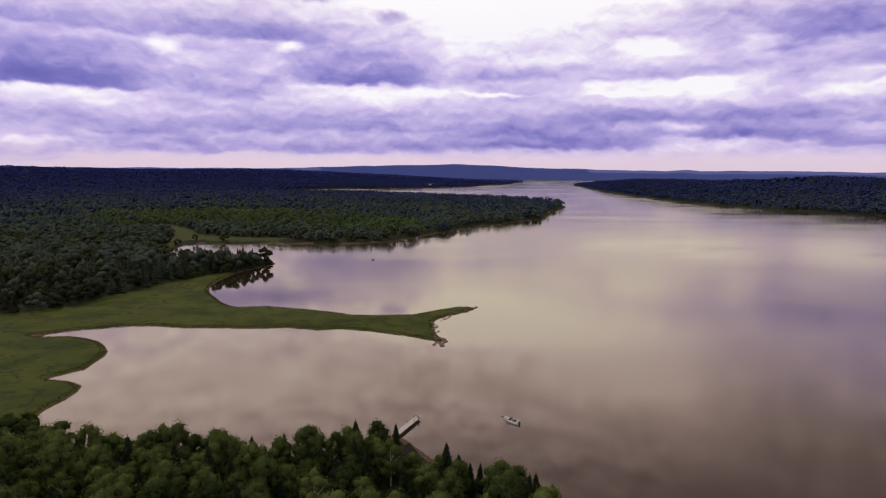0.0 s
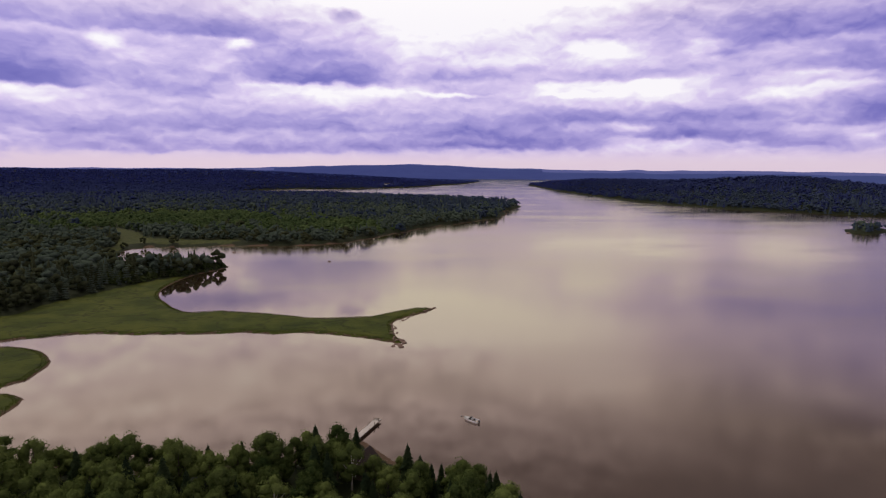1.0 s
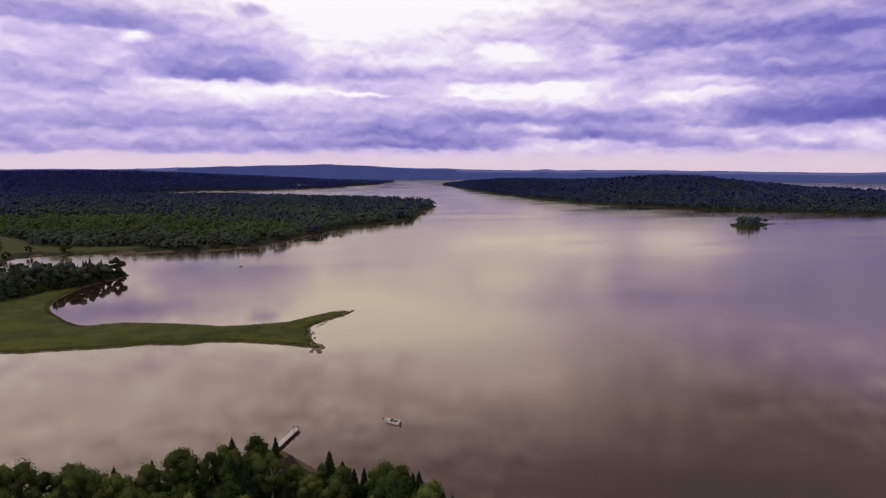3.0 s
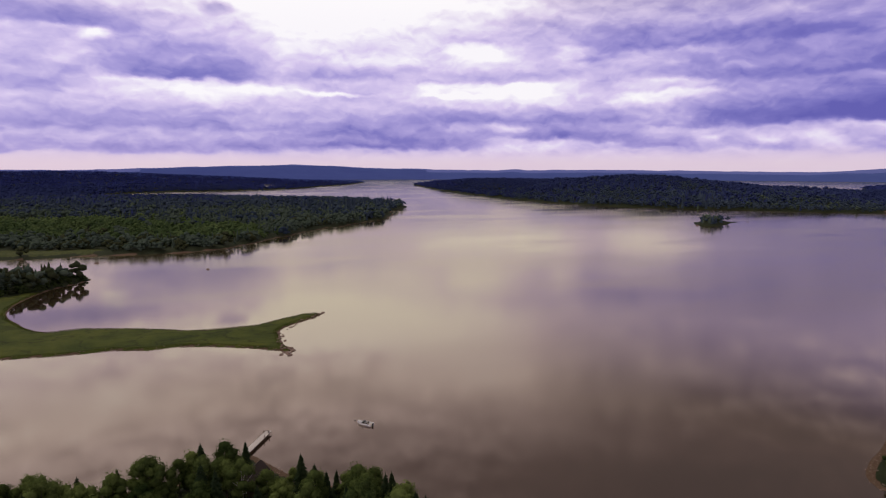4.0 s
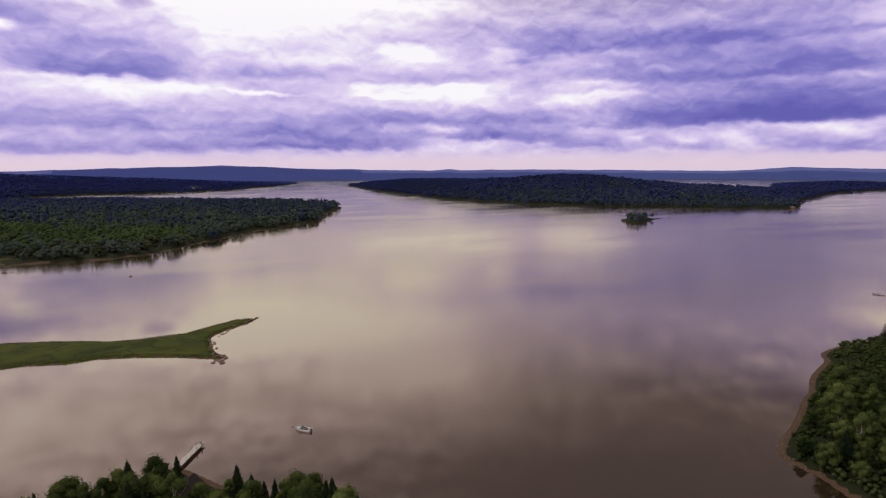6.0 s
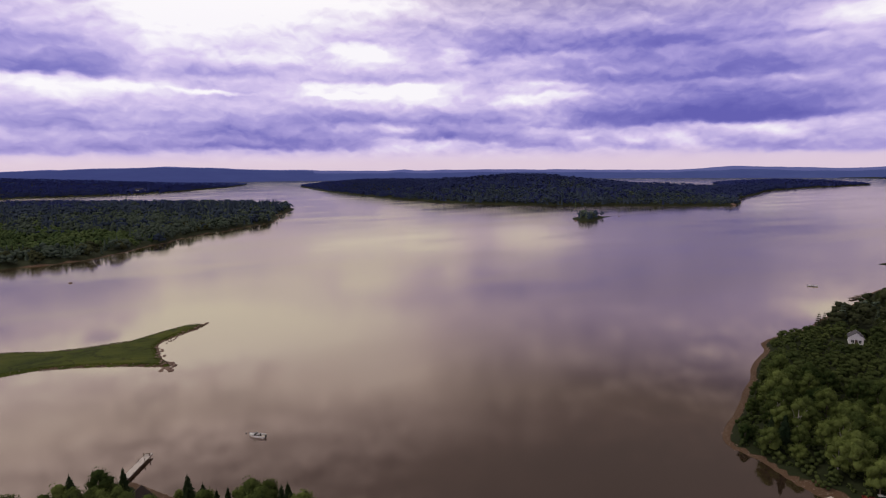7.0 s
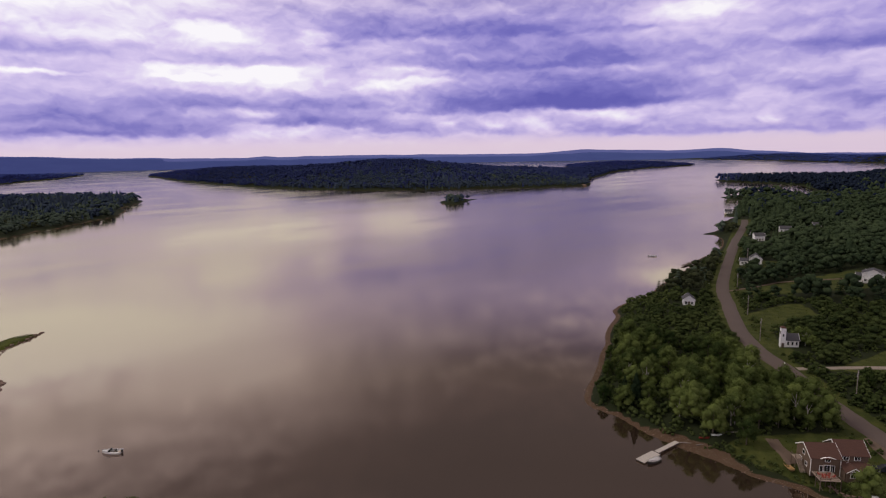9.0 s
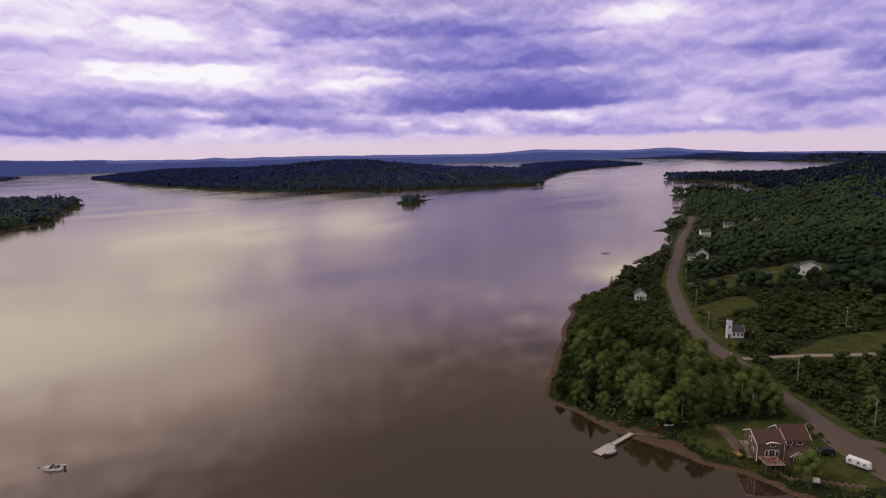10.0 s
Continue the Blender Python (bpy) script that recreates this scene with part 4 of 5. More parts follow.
def plant(kind, x, y, size, turn):
    m = pose(x, y, gz(x, y) - 0.15, 0, 0, turn) @ Matrix.Scale(size, 4)
    if unused[kind]:
        unused[kind] = False
        MODELS[kind].matrix_basis = m
        return MODELS[kind]
    ob = copy_thing(MODELS[kind], m)
    ob.matrix_basis = m
    return ob


SHORE_WOOD_LINE = np.array(SHORE_WOOD, float)


def grove(r0, r1, a0, a1, gap, seed, low, high, conifer, keep=1.0, shore=4.5):
    rng = np.random.default_rng(seed)
    x, y = spots(r0, r1, a0, a1, gap, seed)
    ok, z = wooded(x, y, shore)
    sd = land_sd(x, y)
    count = 0
    inside = signed(SHORE_WOOD_LINE, x, y) > 0
    for px, py, d, *tall in zip(x[ok], y[ok], sd[ok], inside[ok]):
        patch = noise.noise(Vector((px * 0.03, py * 0.03, seed)))
        if rng.random() > keep + patch * 0.5:
            continue
        kind = int(rng.integers(5, 7)) if rng.random() < conifer + 0.25 * patch else int(rng.choice([0, 0, 1, 1, 2, 2, 3, 4]))
        size = rng.uniform(low, high) * (0.72 if d < shore + 3 else 1.0)
        if px > 100 and not tall[0]:
            if rng.random() < 0.45:
                continue
            size *= 0.62
        if px > 100 and line_distance(ROAD_LINE, np.array([px]), np.array([py]))[0] < 11.5:
            continue
        plant(kind, px, py, size, rng.uniform(0, 360))
        count += 1
    return count


grove(108, 172, -42, 20, 6.2, 31, 0.86, 1.28, 0.24)
grove(150, 232, 40, 86, 6.6, 37, 0.8, 1.22, 0.06, 0.9)


def unit(v, f, high):
    return v / high, f


CLOSE_KINDS = [unit(*broad_crown(80 + k, 10.0, 7.2, 8, 44), 10.0) for k in range(4)] + [unit(*needle_crown(90 + k, 10.0, 4.2, 10), 10.0) for k in range(2)]
FOREST_KINDS = [unit(*broad_crown(70 + k, 10.0, 7.4, 6, 24), 10.0) for k in range(4)] + [unit(*needle_crown(60 + k, 10.0, 4.4, 8), 10.0) for k in range(2)]
woods("woods", 330, 470, -39.5, 84, 6.8, FOREST_KINDS, 9.6, None, "dense mixed green woods behind the shore", 100)
woods("trees", 232, 330, 38, 86, 7.4, CLOSE_KINDS, 5.8, BRUSH, "broad-leaved trees and brush on the rising ground", 150, 0.06)
woods("trees", 172, 330, -42, -20, 6.4, CLOSE_KINDS, 9.5, LEAF, "broad-leaved trees behind the marsh", 160, 0.2)

# the spruce and crowns that stand out on the point
for kind, x, y, size in ((5, 1.2, 136.5, 1.0), (6, 9.5, 131.5, 0.85), (5, 14.5, 128.0, 0.8), (2, 18.0, 126.0, 0.95), (6, 21.5, 122.0, 1.05), (5, 24.5, 118.0, 0.95), (2, 23.0, 114.0, 1.0), (6, 27.0, 111.0, 1.0), (0, 15.0, 121.0, 1.0), (0, -17.5, 147.5, 1.0), (0, -25.5, 147.0, 0.98), (4, 243.5, 72.5, 0.8), (1, 246.0, 76.0, 0.8), (3, 241.5, 69.5, 0.7), (6, -36.0, 146.5, 0.95), (0, 149.2, 28.6, 0.86), (1, 152.5, 56.5, 0.95), (4, 173.0, 49.0, 1.15), (4, 176.0, 53.0, 1.2), (4, 170.0, 55.5, 1.15), (4, 161.5, 63.5, 1.0), (4, 156.0, 66.0, 0.9), (2, 166.0, 58.5, 1.2), (2, 179.5, 49.5, 1.25), (0, 182.5, 54.0, 1.15), (2, 185.0, 59.5, 1.2), (0, 176.5, 45.0, 1.05)):
    plant(kind, x, y, size, 40 * x)


# ---- low growth ----
def tufts(name, keep, gap, r0, r1, a0, a1, tall, label, mat, seed, blades=4):
    x, y = spots(r0, r1, a0, a1, gap, seed)
    ok = keep(x, y)
    x, y = x[ok], y[ok]
    z = ground_z(x, y)
    rng = np.random.default_rng(seed)
    n = len(x)
    vs = np.zeros((n, blades, 3, 3))
    a = rng.random((n, blades)) * 6.283
    w = tall * rng.uniform(0.25, 0.6, (n, blades))
    h = tall * rng.uniform(0.5, 1.2, (n, blades))
    bx, by = x[:, None] + rng.normal(0, tall * 0.5, (n, blades)), y[:, None] + rng.normal(0, tall * 0.5, (n, blades))
    for i, s in ((0, -1), (1, 1)):
        vs[:, :, i] = np.stack([bx + s * np.cos(a) * w, by + s * np.sin(a) * w, np.repeat(z[:, None] - 0.1, blades, 1)], -1)
    vs[:, :, 2] = np.stack([bx + rng.normal(0, tall * 0.3, (n, blades)), by + rng.normal(0, tall * 0.3, (n, blades)), z[:, None] + h], -1)
    f = np.arange(n * blades * 3).reshape(-1, 3)
    return tagged(new(name, mesh_of(name, vs.reshape(-1, 3), f, mat, False)), label, "grass", kind="stuff")


def sedge_look(n):
    rnd = n.add("ShaderNodeNewGeometry").outputs["Random Per Island"]
    wide = n.noise(place_of(n), 0.05, 4.0, 0.6)
    c = n.mix(n.range(wide, 0.32, 0.66), (0.025, 0.040, 0.006), (0.053, 0.067, 0.010))
    c = n.mix(n.math("MULTIPLY", rnd, 0.5), c, (0.075, 0.088, 0.016))
    return n.add("ShaderNodeBsdfDiffuse", ins={0: c}).outputs[0]


SEDGE = material("marsh_grass_blades", sedge_look)
tufts("marsh_grass", lambda x, y: (signed(MARSH_LINE, x, y) > 0) & (land_sd(x, y) > 0.4) & (land_sd(x, y) < 3.0), 0.9, 160, 470, -44, 6, 0.34, "tall bright green marsh grass", SEDGE, 51)
tufts("meadow_grass", lambda x, y: (np.max([signed(f, x, y) for f in FIELD_LINES], axis=0) > 0) & (land_sd(x, y) > 4) & (line_distance(ROAD_LINE, x, y) > 5), 1.8, 140, 330, 40, 86, 0.28, "mown and rough green meadow grass", SEDGE, 52, 3)


def bushes(name, keep, gap, r0, r1, a0, a1, tall, label, seed):
    x, y = spots(r0, r1, a0, a1, gap, seed)
    ok = keep(x, y)
    x, y = x[ok], y[ok]
    rng = np.random.default_rng(seed)
    v, f = scatter(MID_KINDS, x, y, ground_z(x, y) - 0.25 * tall, tall * rng.uniform(0.5, 1.3, len(x)), np.zeros(len(x)), seed)
    return tagged(new(name, mesh_of(name, v, f, BRUSH)), label, "shrubs", kind="stuff")


def verge(x, y):
    sd, road = land_sd(x, y), line_distance(ROAD_LINE, x, y)
    ok = (sd > 4.2) & (sd < 9) | (road > 5.5) & (road < 9) & (sd > 4)
    for cx, cy, r in CLEARINGS:
        ok &= np.hypot(x - cx, y - cy) > r * 0.8
    return ok & (signed(MARSH_LINE, x, y) < -1)


bushes("shrubs", verge, 2.6, 120, 480, 38, 86, 2.0, "low green shrubs along the shore and road", 61)
bushes("undergrowth", lambda x, y: wooded(x, y, 4.0)[0], 3.4, 165, 330, 40, 86, 3.2, "dense green undergrowth between the trees", 62)
bushes("shrubs", lambda x, y: wooded(x, y, 3.0)[0] & (y > 395), 3.6, 420, 540, -27, -15, 4.6, "bushy green growth along the cove's point", 64)
bushes("bank_shrubs", lambda x, y: (land_sd(x, y) > 3.8) & (land_sd(x, y) < 7.4) & (x > 138) & (x < 158) & (y > 8) & (y < 66), 1.7, 130, 175, 62, 88, 1.3, "low dark brush on the bank above the beach", 65)
bushes("shore_shrubs", verge, 2.4, 100, 175, -44, 26, 1.8, "low green shrubs behind the beach", 63)


# ---- the tan house on the shore and what stands round it ----
def tan_house():
    m = pose(153.8, 39.9, 2.8, 0, 0, -47) @ Matrix.Scale(0.86, 4)
    h = thing("house", "tan shingled house with brown roofs and white trim", "house", m)
    gable(h, -4.2, 3.6, -4.0, 4.2, -0.6, 5.0, 7.4, TAN, BROWN_ROOF)
    gable(h, 3.7, 11.5, -2.6, 5.0, -0.6, 5.4, 8.1, TAN, BROWN_ROOF)
    low = prism([(-2.65, 3.3), (-6.6, 2.2), (-6.6, 2.34), (-2.65, 3.5)], -11.6, -3.65)
    part("porch_roof", turned(low, pose(0, 0, 0, 0, 0, 90)), BROWN_ROOF, h, "low brown shingled roof over the ground floor")
    part("wall", box(3.75, 11.4, -6.2, -2.65, -0.6, 2.25), TAN, h)
    gable(h, 4.1, 8.0, -6.5, -3.4, -0.6, 2.3, 3.5, TAN, BROWN_ROOF, 0.25, "y")
    window(h, 6.05, -6.52, 1.35, 2.0, 1.1, arch=True, bars=2)
    window(h, 9.9, -6.22, 1.4, 1.2, 0.9)
    for x in (5.6, 8.6):
        window(h, x, -2.62, 4.5, 1.5, 1.0)
    window(h, 0.2, -4.02, 4.4, 1.3, 0.8)
    window(h, -1.4, -4.02, 1.9, 0.8, 1.7, bars=0)
    window(h, 1.6, -4.02, 1.9, 1.0, 1.7)
    door = part("door", box(-0.75, 0.95, -4.10, -3.98, 1.0, 3.0), WHITE_TRIM, h, "white-framed glazed patio door")
    for x in (-0.65, 0.15):
        part("pane", box(x, x + 0.7, -4.13, -4.09, 1.12, 2.88), GLASS, door)
    eyebrow = prism([(-2.0 + k * 0.5, 5.05 + 0.55 * math.sin(math.pi * k / 8)) for k in range(9)] + [(2.0 - k * 0.5, 4.97 + 0.53 * math.sin(math.pi * k / 8)) for k in range(9)], -4.62, -4.3)
    part("eyebrow_trim", eyebrow, WHITE_TRIM, h)
    side = pose(-4.2, 0, 0, 0, 0, -90)
    for y, z in ((-1.6, 1.9), (1.6, 1.9), (0, 4.6)):
        window(h, -y, -0.02, z, 1.1, 1.2, side)
    for x in (-4.25, 3.55):
        part("corner_board", box(x, x + 0.14, -4.06, -3.94, -0.5, 5.0), WHITE_TRIM, h)
    return m


HOUSE = tan_house()


def house_deck(m):
    d = thing("deck", "weathered wooden deck with rails before the house", "deck", m)
    part("floor", box(-3.9, 1.6, -9.0, -4.15, 0.85, 1.0), DECKING, d)
    for x in (-3.8, -1.2, 1.5):
        for y in (-8.9, -6.5):
            part("post", box(x - 0.08, x + 0.08, y - 0.08, y + 0.08, -2.2, 1.9), TIMBER, d)
    for z in (1.4, 1.85):
        part("rail", box(-3.9, 1.6, -9.02, -8.94, z, z + 0.09), TIMBER, d)
        part("rail", box(-3.92, -3.84, -9.0, -4.2, z, z + 0.09), TIMBER, d)
        part("rail", box(1.54, 1.62, -9.0, -6.9, z, z + 0.09), TIMBER, d)
    for x in (-3.0, 0.8):
        part("brace", rod((x, -8.9, -2.0), (x - 1.0, -6.5, 0.8), 0.07, sides=6), TIMBER, d)
    return d


house_deck(HOUSE)


def deck_chair(m):
    c = thing("deck_chair", "red-painted slatted wooden deck chair", "chair", m, "red chairs on the deck")
    part("seat", turned(box(-0.3, 0.3, -0.35, 0.35, 0.33, 0.39), pose(0, 0, 0, -8, 0, 0)), RED, c)
    for k in range(4):
        part("slat", turned(box(-0.3 + k * 0.155, -0.165 + k * 0.155, 0, 0.03, 0, 0.75), pose(0, 0.3, 0.34, -22, 0, 0)), RED, c)
    for x in (-0.34, 0.28):
        part("arm", box(x, x + 0.08, -0.4, 0.4, 0.55, 0.6), RED, c)
        for y in (-0.36, 0.3):
            part("leg", box(x, x + 0.06, y, y + 0.07, 0, 0.56), RED, c)
    return c


chair = deck_chair(HOUSE @ pose(-2.4, -7.6, 1.005, 0, 0, 20))
for x, y, a in ((-1.2, -7.9, -30), (0.3, -7.2, -80), (-2.8, -6.0, 110), (-0.1, -5.7, 190)):
    copy_thing(chair, HOUSE @ pose(x, y, 1.005, 0, 0, a))
table = thing("deck_table", "low round red wooden table on the deck", "table", HOUSE @ pose(-1.3, -6.5, 1.005))
part("tabletop", rod((0, 0, 0.42), (0, 0, 0.47), 0.55, sides=20), RED, table)
part("leg", rod((0, 0, 0), (0, 0, 0.43), 0.12, 0.08), RED, table)


def outside_stairs(m):
    s = thing("wooden_stairs", "grey wooden stair and landing against the house wall", "stairs", m)
    for k in range(12):
        part("step", box(-6.4, -5.0, -3.4 + k * 0.28, -3.14 + k * 0.28, k * 0.2 + 0.1, k * 0.2 + 0.15), DECKING, s)
    part("landing", box(-6.4, -4.35, -0.05, 2.6, 2.35, 2.47), DECKING, s)
    for x, y in ((-6.3, 0.1), (-6.3, 2.5), (-4.6, 2.5)):
        part("post", box(x - 0.07, x + 0.07, y - 0.07, y + 0.07, -0.5, 3.4), TIMBER, s)
    for x in (-6.42, -5.0):
        part("stringer", rod((x, -3.4, 0.05), (x, 0.0, 2.4), 0.08, sides=4), TIMBER, s)
        part("handrail", rod((x, -3.4, 1.0), (x, 0.0, 3.35), 0.05, sides=6), TIMBER, s)
    part("handrail", box(-6.44, -6.36, 0, 2.6, 3.3, 3.4), TIMBER, s)


outside_stairs(HOUSE)


# ---- boats ----
def hull_mesh(length, beam, depth, fill=0.75):
    """A hull with a pointed bow at +x, open on top."""
    bm = bmesh.new()
    rings = []
    count = 11
    for i in range(count):
        t = i / (count - 1)
        x = -length / 2 + length * t
        w = beam / 2 * (1 - max(0, (t - 0.45) / 0.55) ** 2.2) * (0.92 + 0.08 * min(1, t * 3))
        w = max(w, 0.02)
        sheer = depth * (1 + 0.25 * max(0, t - 0.4) ** 1.5 * 2)
        keel = depth * 0.35 * max(0, (t - 0.6) / 0.4) ** 2
        rings.append([bm.verts.new((x, s * w * k, z)) for s, k, z in ((-1, 1.0, sheer), (-1, 0.94, sheer * 0.45 + keel * 0.5), (-1, 0.6, keel), (1, 0.6, keel), (1, 0.94, sheer * 0.45 + keel * 0.5), (1, 1.0, sheer))])
    for a, b in zip(rings, rings[1:]):
        for k in range(5):
            bm.faces.new((a[k], a[k + 1], b[k + 1], b[k]))
    bm.faces.new(rings[0])
    bmesh.ops.recalc_face_normals(bm, faces=bm.faces)
    return bm


def top_mesh(length, beam, z, t0, t1, rise=0.0):
    """A deck laid over part of a hull."""
    bm = bmesh.new()
    rows = []
    for i in range(8):
        t = t0 + (t1 - t0) * i / 7
        x = -length / 2 + length * t
        w = max(beam / 2 * (1 - max(0, (t - 0.45) / 0.55) ** 2.2) * 0.97, 0.01)
        zz = z * (1 + 0.25 * max(0, t - 0.4) ** 1.5 * 2) + 0.01
        rows.append([bm.verts.new((x, w * k, zz + rise * (1 - k * k))) for k in (-1, -0.5, 0, 0.5, 1)])
    for a, b in zip(rows, rows[1:]):
        for k in range(4):
            bm.faces.new((a[k], b[k], b[k + 1], a[k + 1]))
    bmesh.ops.solidify(bm, geom=bm.faces[:], thickness=0.05)
    return bm


def motor_boat(m, label, length=5.6, beam=2.2, group=""):
    b = thing("motorboat", label, "boat", m, group)
    hull = part("hull", hull_mesh(length, beam, 0.85), GELCOAT, b, "white glass-fibre hull", True)
    part("stripe", box(-length * 0.48, length * 0.1, -beam / 2 - 0.01, -beam / 2 + 0.03, 0.45, 0.56), BLACK, hull)
    part("foredeck", top_mesh(length, beam, 0.85, 0.56, 0.99, 0.12), GELCOAT, b, "", True)
    part("cockpit_floor", box(-length * 0.46, length * 0.08, -beam * 0.42, beam * 0.42, 0.22, 0.27), SEAT, b)
    for s in (-1, 1):
        part("gunwale", box(-length * 0.49, length * 0.07, s * beam * 0.46 - 0.1, s * beam * 0.46 + 0.1, 0.84, 0.93, 0.03), GELCOAT, b)
        part("seat", box(-length * 0.16, -length * 0.05, s * beam * 0.24 - 0.28, s * beam * 0.24 + 0.28, 0.27, 0.68, 0.06), SEAT, b)
        part("backrest", box(-length * 0.19, -length * 0.16, s * beam * 0.24 - 0.28, s * beam * 0.24 + 0.28, 0.55, 1.15, 0.04), BLACK, b)
    part("bench", box(-length * 0.44, -length * 0.33, -beam * 0.36, beam * 0.36, 0.27, 0.70, 0.06), SEAT, b)
    shield = prism([(-0.15, 0.9), (0.30, 0.93), (-0.05, 1.45), (-0.10, 1.45)], -beam * 0.40, beam * 0.40)
    part("windshield", turned(shield, Matrix.Translation((length * 0.07, 0, 0))), GLASS, b)
    part("windshield_frame", rod((length * 0.06, -beam * 0.40, 1.45), (length * 0.06, beam * 0.40, 1.45), 0.03, sides=6), STEEL, b)
    motor = part("outboard_motor", box(-length * 0.5 - 0.45, -length * 0.5 - 0.02, -0.22, 0.22, 0.75, 1.25, 0.08), BLACK, b)
    part("shaft", box(-length * 0.5 - 0.30, -length * 0.5 - 0.12, -0.07, 0.07, -0.3, 0.75), BLACK, motor)
    part("bow_rail", rod((length * 0.18, -beam * 0.36, 1.12), (length * 0.44, 0, 1.25), 0.025, sides=5, bm=rod((length * 0.18, beam * 0.36, 1.12), (length * 0.44, 0, 1.25), 0.025, sides=5)), STEEL, b)
    return b


motor_boat(pose(22.3, 174.0, -0.28, 0, 0, 138), "small white motorboat moored on open water")
buoy = thing("mooring_buoy", "small dark round mooring buoy afloat", "buoy", pose(19.6, 177.6, 0.0))
ball = bmesh.new()
bmesh.ops.create_uvsphere(ball, u_segments=12, v_segments=8, radius=0.24)
part("float", ball, BLACK, buoy, smooth_it=True)
part("ring", rod((0, 0, 0.2), (0, 0, 0.42), 0.03, sides=6), STEEL, buoy)
motor_boat(pose(399.6, 228.0, -0.28, 0, 0, -52), "white cabin motorboat anchored far out", 6.0, 2.4)
motor_boat(pose(389.5, 190.0, -0.2, 0, 0, -60), "white motorboat tied up at a jetty", 7.0, 2.5)


def covered_boat(m):
    b = thing("covered_boat", "small boat under a white canvas cover beside the wharf", "boat", m)
    part("hull", hull_mesh(4.6, 1.9, 0.75), BLACK, b, "dark hull", True)
    part("cover", top_mesh(4.6, 2.0, 0.78, 0.0, 0.99, 0.35), CANVAS, b, "white canvas cover", True)
    part("outboard_motor", box(-2.7, -2.3, -0.2, 0.2, 0.6, 1.1, 0.07), BLACK, b)


covered_boat(pose(130.3, 70.6, -0.2, 0, 0, 172))


def rowing_boat(name, m, mat, label, length=3.8, beam=1.4):
    b = thing(name, label, "boat", m)
    part("hull", hull_mesh(length, beam, 0.5), mat, b, smooth_it=True)
    for x in (-0.9, 0.2):
        part("thwart", box(x, x + 0.25, -beam * 0.44, beam * 0.44, 0.3, 0.34), PLY, b)
    for s in (-1, 1):
        part("gunwale", box(-length * 0.48, length * 0.06, s * beam * 0.48 - 0.04, s * beam * 0.48 + 0.04, 0.47, 0.54), PLY, b)
    return b


rowing_boat("rowing_boat", pose(150.6, 45.6, gz(150.6, 45.6) + 0.1, 0, 0, 50), PLY, "varnished wooden rowing boat pulled up by the stairs")
for x, y, mat, label in ((149.6, 66.4, RED, "red kayak lying on the grass above the beach"), (152.0, 64.2, GELCOAT, "white kayak lying on the grass above the beach")):
    k = thing("kayak", label, "kayak", pose(x, y, gz(x, y) + 0.05, 0, 0, -42), "kayaks above the beach")
    part("hull", hull_mesh(2.9, 0.75, 0.32), mat, k, smooth_it=True)
    part("deck", top_mesh(2.9, 0.75, 0.32, 0.02, 0.98, 0.08), mat, k, smooth_it=True)
    part("cockpit", box(-0.35, 0.3, -0.2, 0.2, 0.38, 0.46, 0.05), BLACK, k)
picnic = thing("bench", "rough plank bench under the trees", "bench", pose(155.0, 61.8, gz(155.0, 61.8), 0, 0, -45))
part("plank", box(-2.2, 2.2, -0.25, 0.25, 0.42, 0.48), POLE_WOOD, picnic)
for x in (-1.8, 1.8):
    part("leg", box(x - 0.06, x + 0.06, -0.2, 0.2, -0.1, 0.42), POLE_WOOD, picnic)
for k, (x, y, a, r, n) in enumerate(((144.5, 70.6, -35, 0.16, 3.6), (145.4, 69.5, -52, 0.13, 3.0), (147.0, 66.2, -30, 0.12, 2.6))):
    log = thing("driftwood_log", "pale driftwood log on the sand", "log", pose(x, y, gz(x, y) + r * 0.7, 0, 0, a), "driftwood on the beach")
    part("trunk", rod((-n / 2, 0, 0), (n / 2, 0, 0.05), r, r * 0.6, 7), POLE_WOOD, log)


# ---- docks ----
def dock(name, x0, y0, x1, y1, width, top, mat, label, posts=4, rail=False, float_it=False):
    length = math.hypot(x1 - x0, y1 - y0)
    d = thing(name, label, "dock", pose(x0, y0, 0, 0, 0, math.degrees(math.atan2(y1 - y0, x1 - x0))))
    part("deck", box(0, length, -width / 2, width / 2, top - 0.14, top), mat, d)
    for s in (-1, 1):
        part("beam", box(0.02, length - 0.02, s * (width / 2 - 0.12) - 0.08, s * (width / 2 - 0.12) + 0.08, top - 0.36, top - 0.145), TIMBER, d)
        for k in range(posts):
            x = length * (k + 0.5) / posts
            up = 0.9 if rail and k >= posts - 2 else 0.15
            part("post", rod((x, s * (width / 2 - 0.05), -2.5), (x, s * (width / 2 - 0.05), top + up), 0.10, sides=7), TIMBER, d)
    if float_it:
        for k in range(3):
            x = length * (k + 0.3) / 3
            part("float", box(x, x + length * 0.2, -width / 2 + 0.2, width / 2 - 0.2, -0.3, top - 0.37, 0.05), BLACK, d)
    return d


pier = dock("dock", -14.2, 161.8, -7.6, 175.6, 1.9, 0.9, PLANKS, "grey plank dock reaching out from the beach", 5, True)
for x, y in ((13.6, 0.7), (13.9, -0.7), (9.4, 0.8)):
    part("bollard", rod((x, y, 0.9), (x, y, 1.7), 0.09, sides=7), TIMBER, pier)
part("bench", box(14.2, 14.6, -0.6, 0.6, 1.25, 1.32), TIMBER, pier)
dock("gangway", 143.8, 71.3, 134.6, 72.2, 1.3, 0.75, PLANKS, "narrow plank gangway down to the float", 3)
dock("float", 134.6, 72.3, 127.6, 72.9, 2.6, 0.45, PLANKS, "floating plank landing stage", 2, False, True)
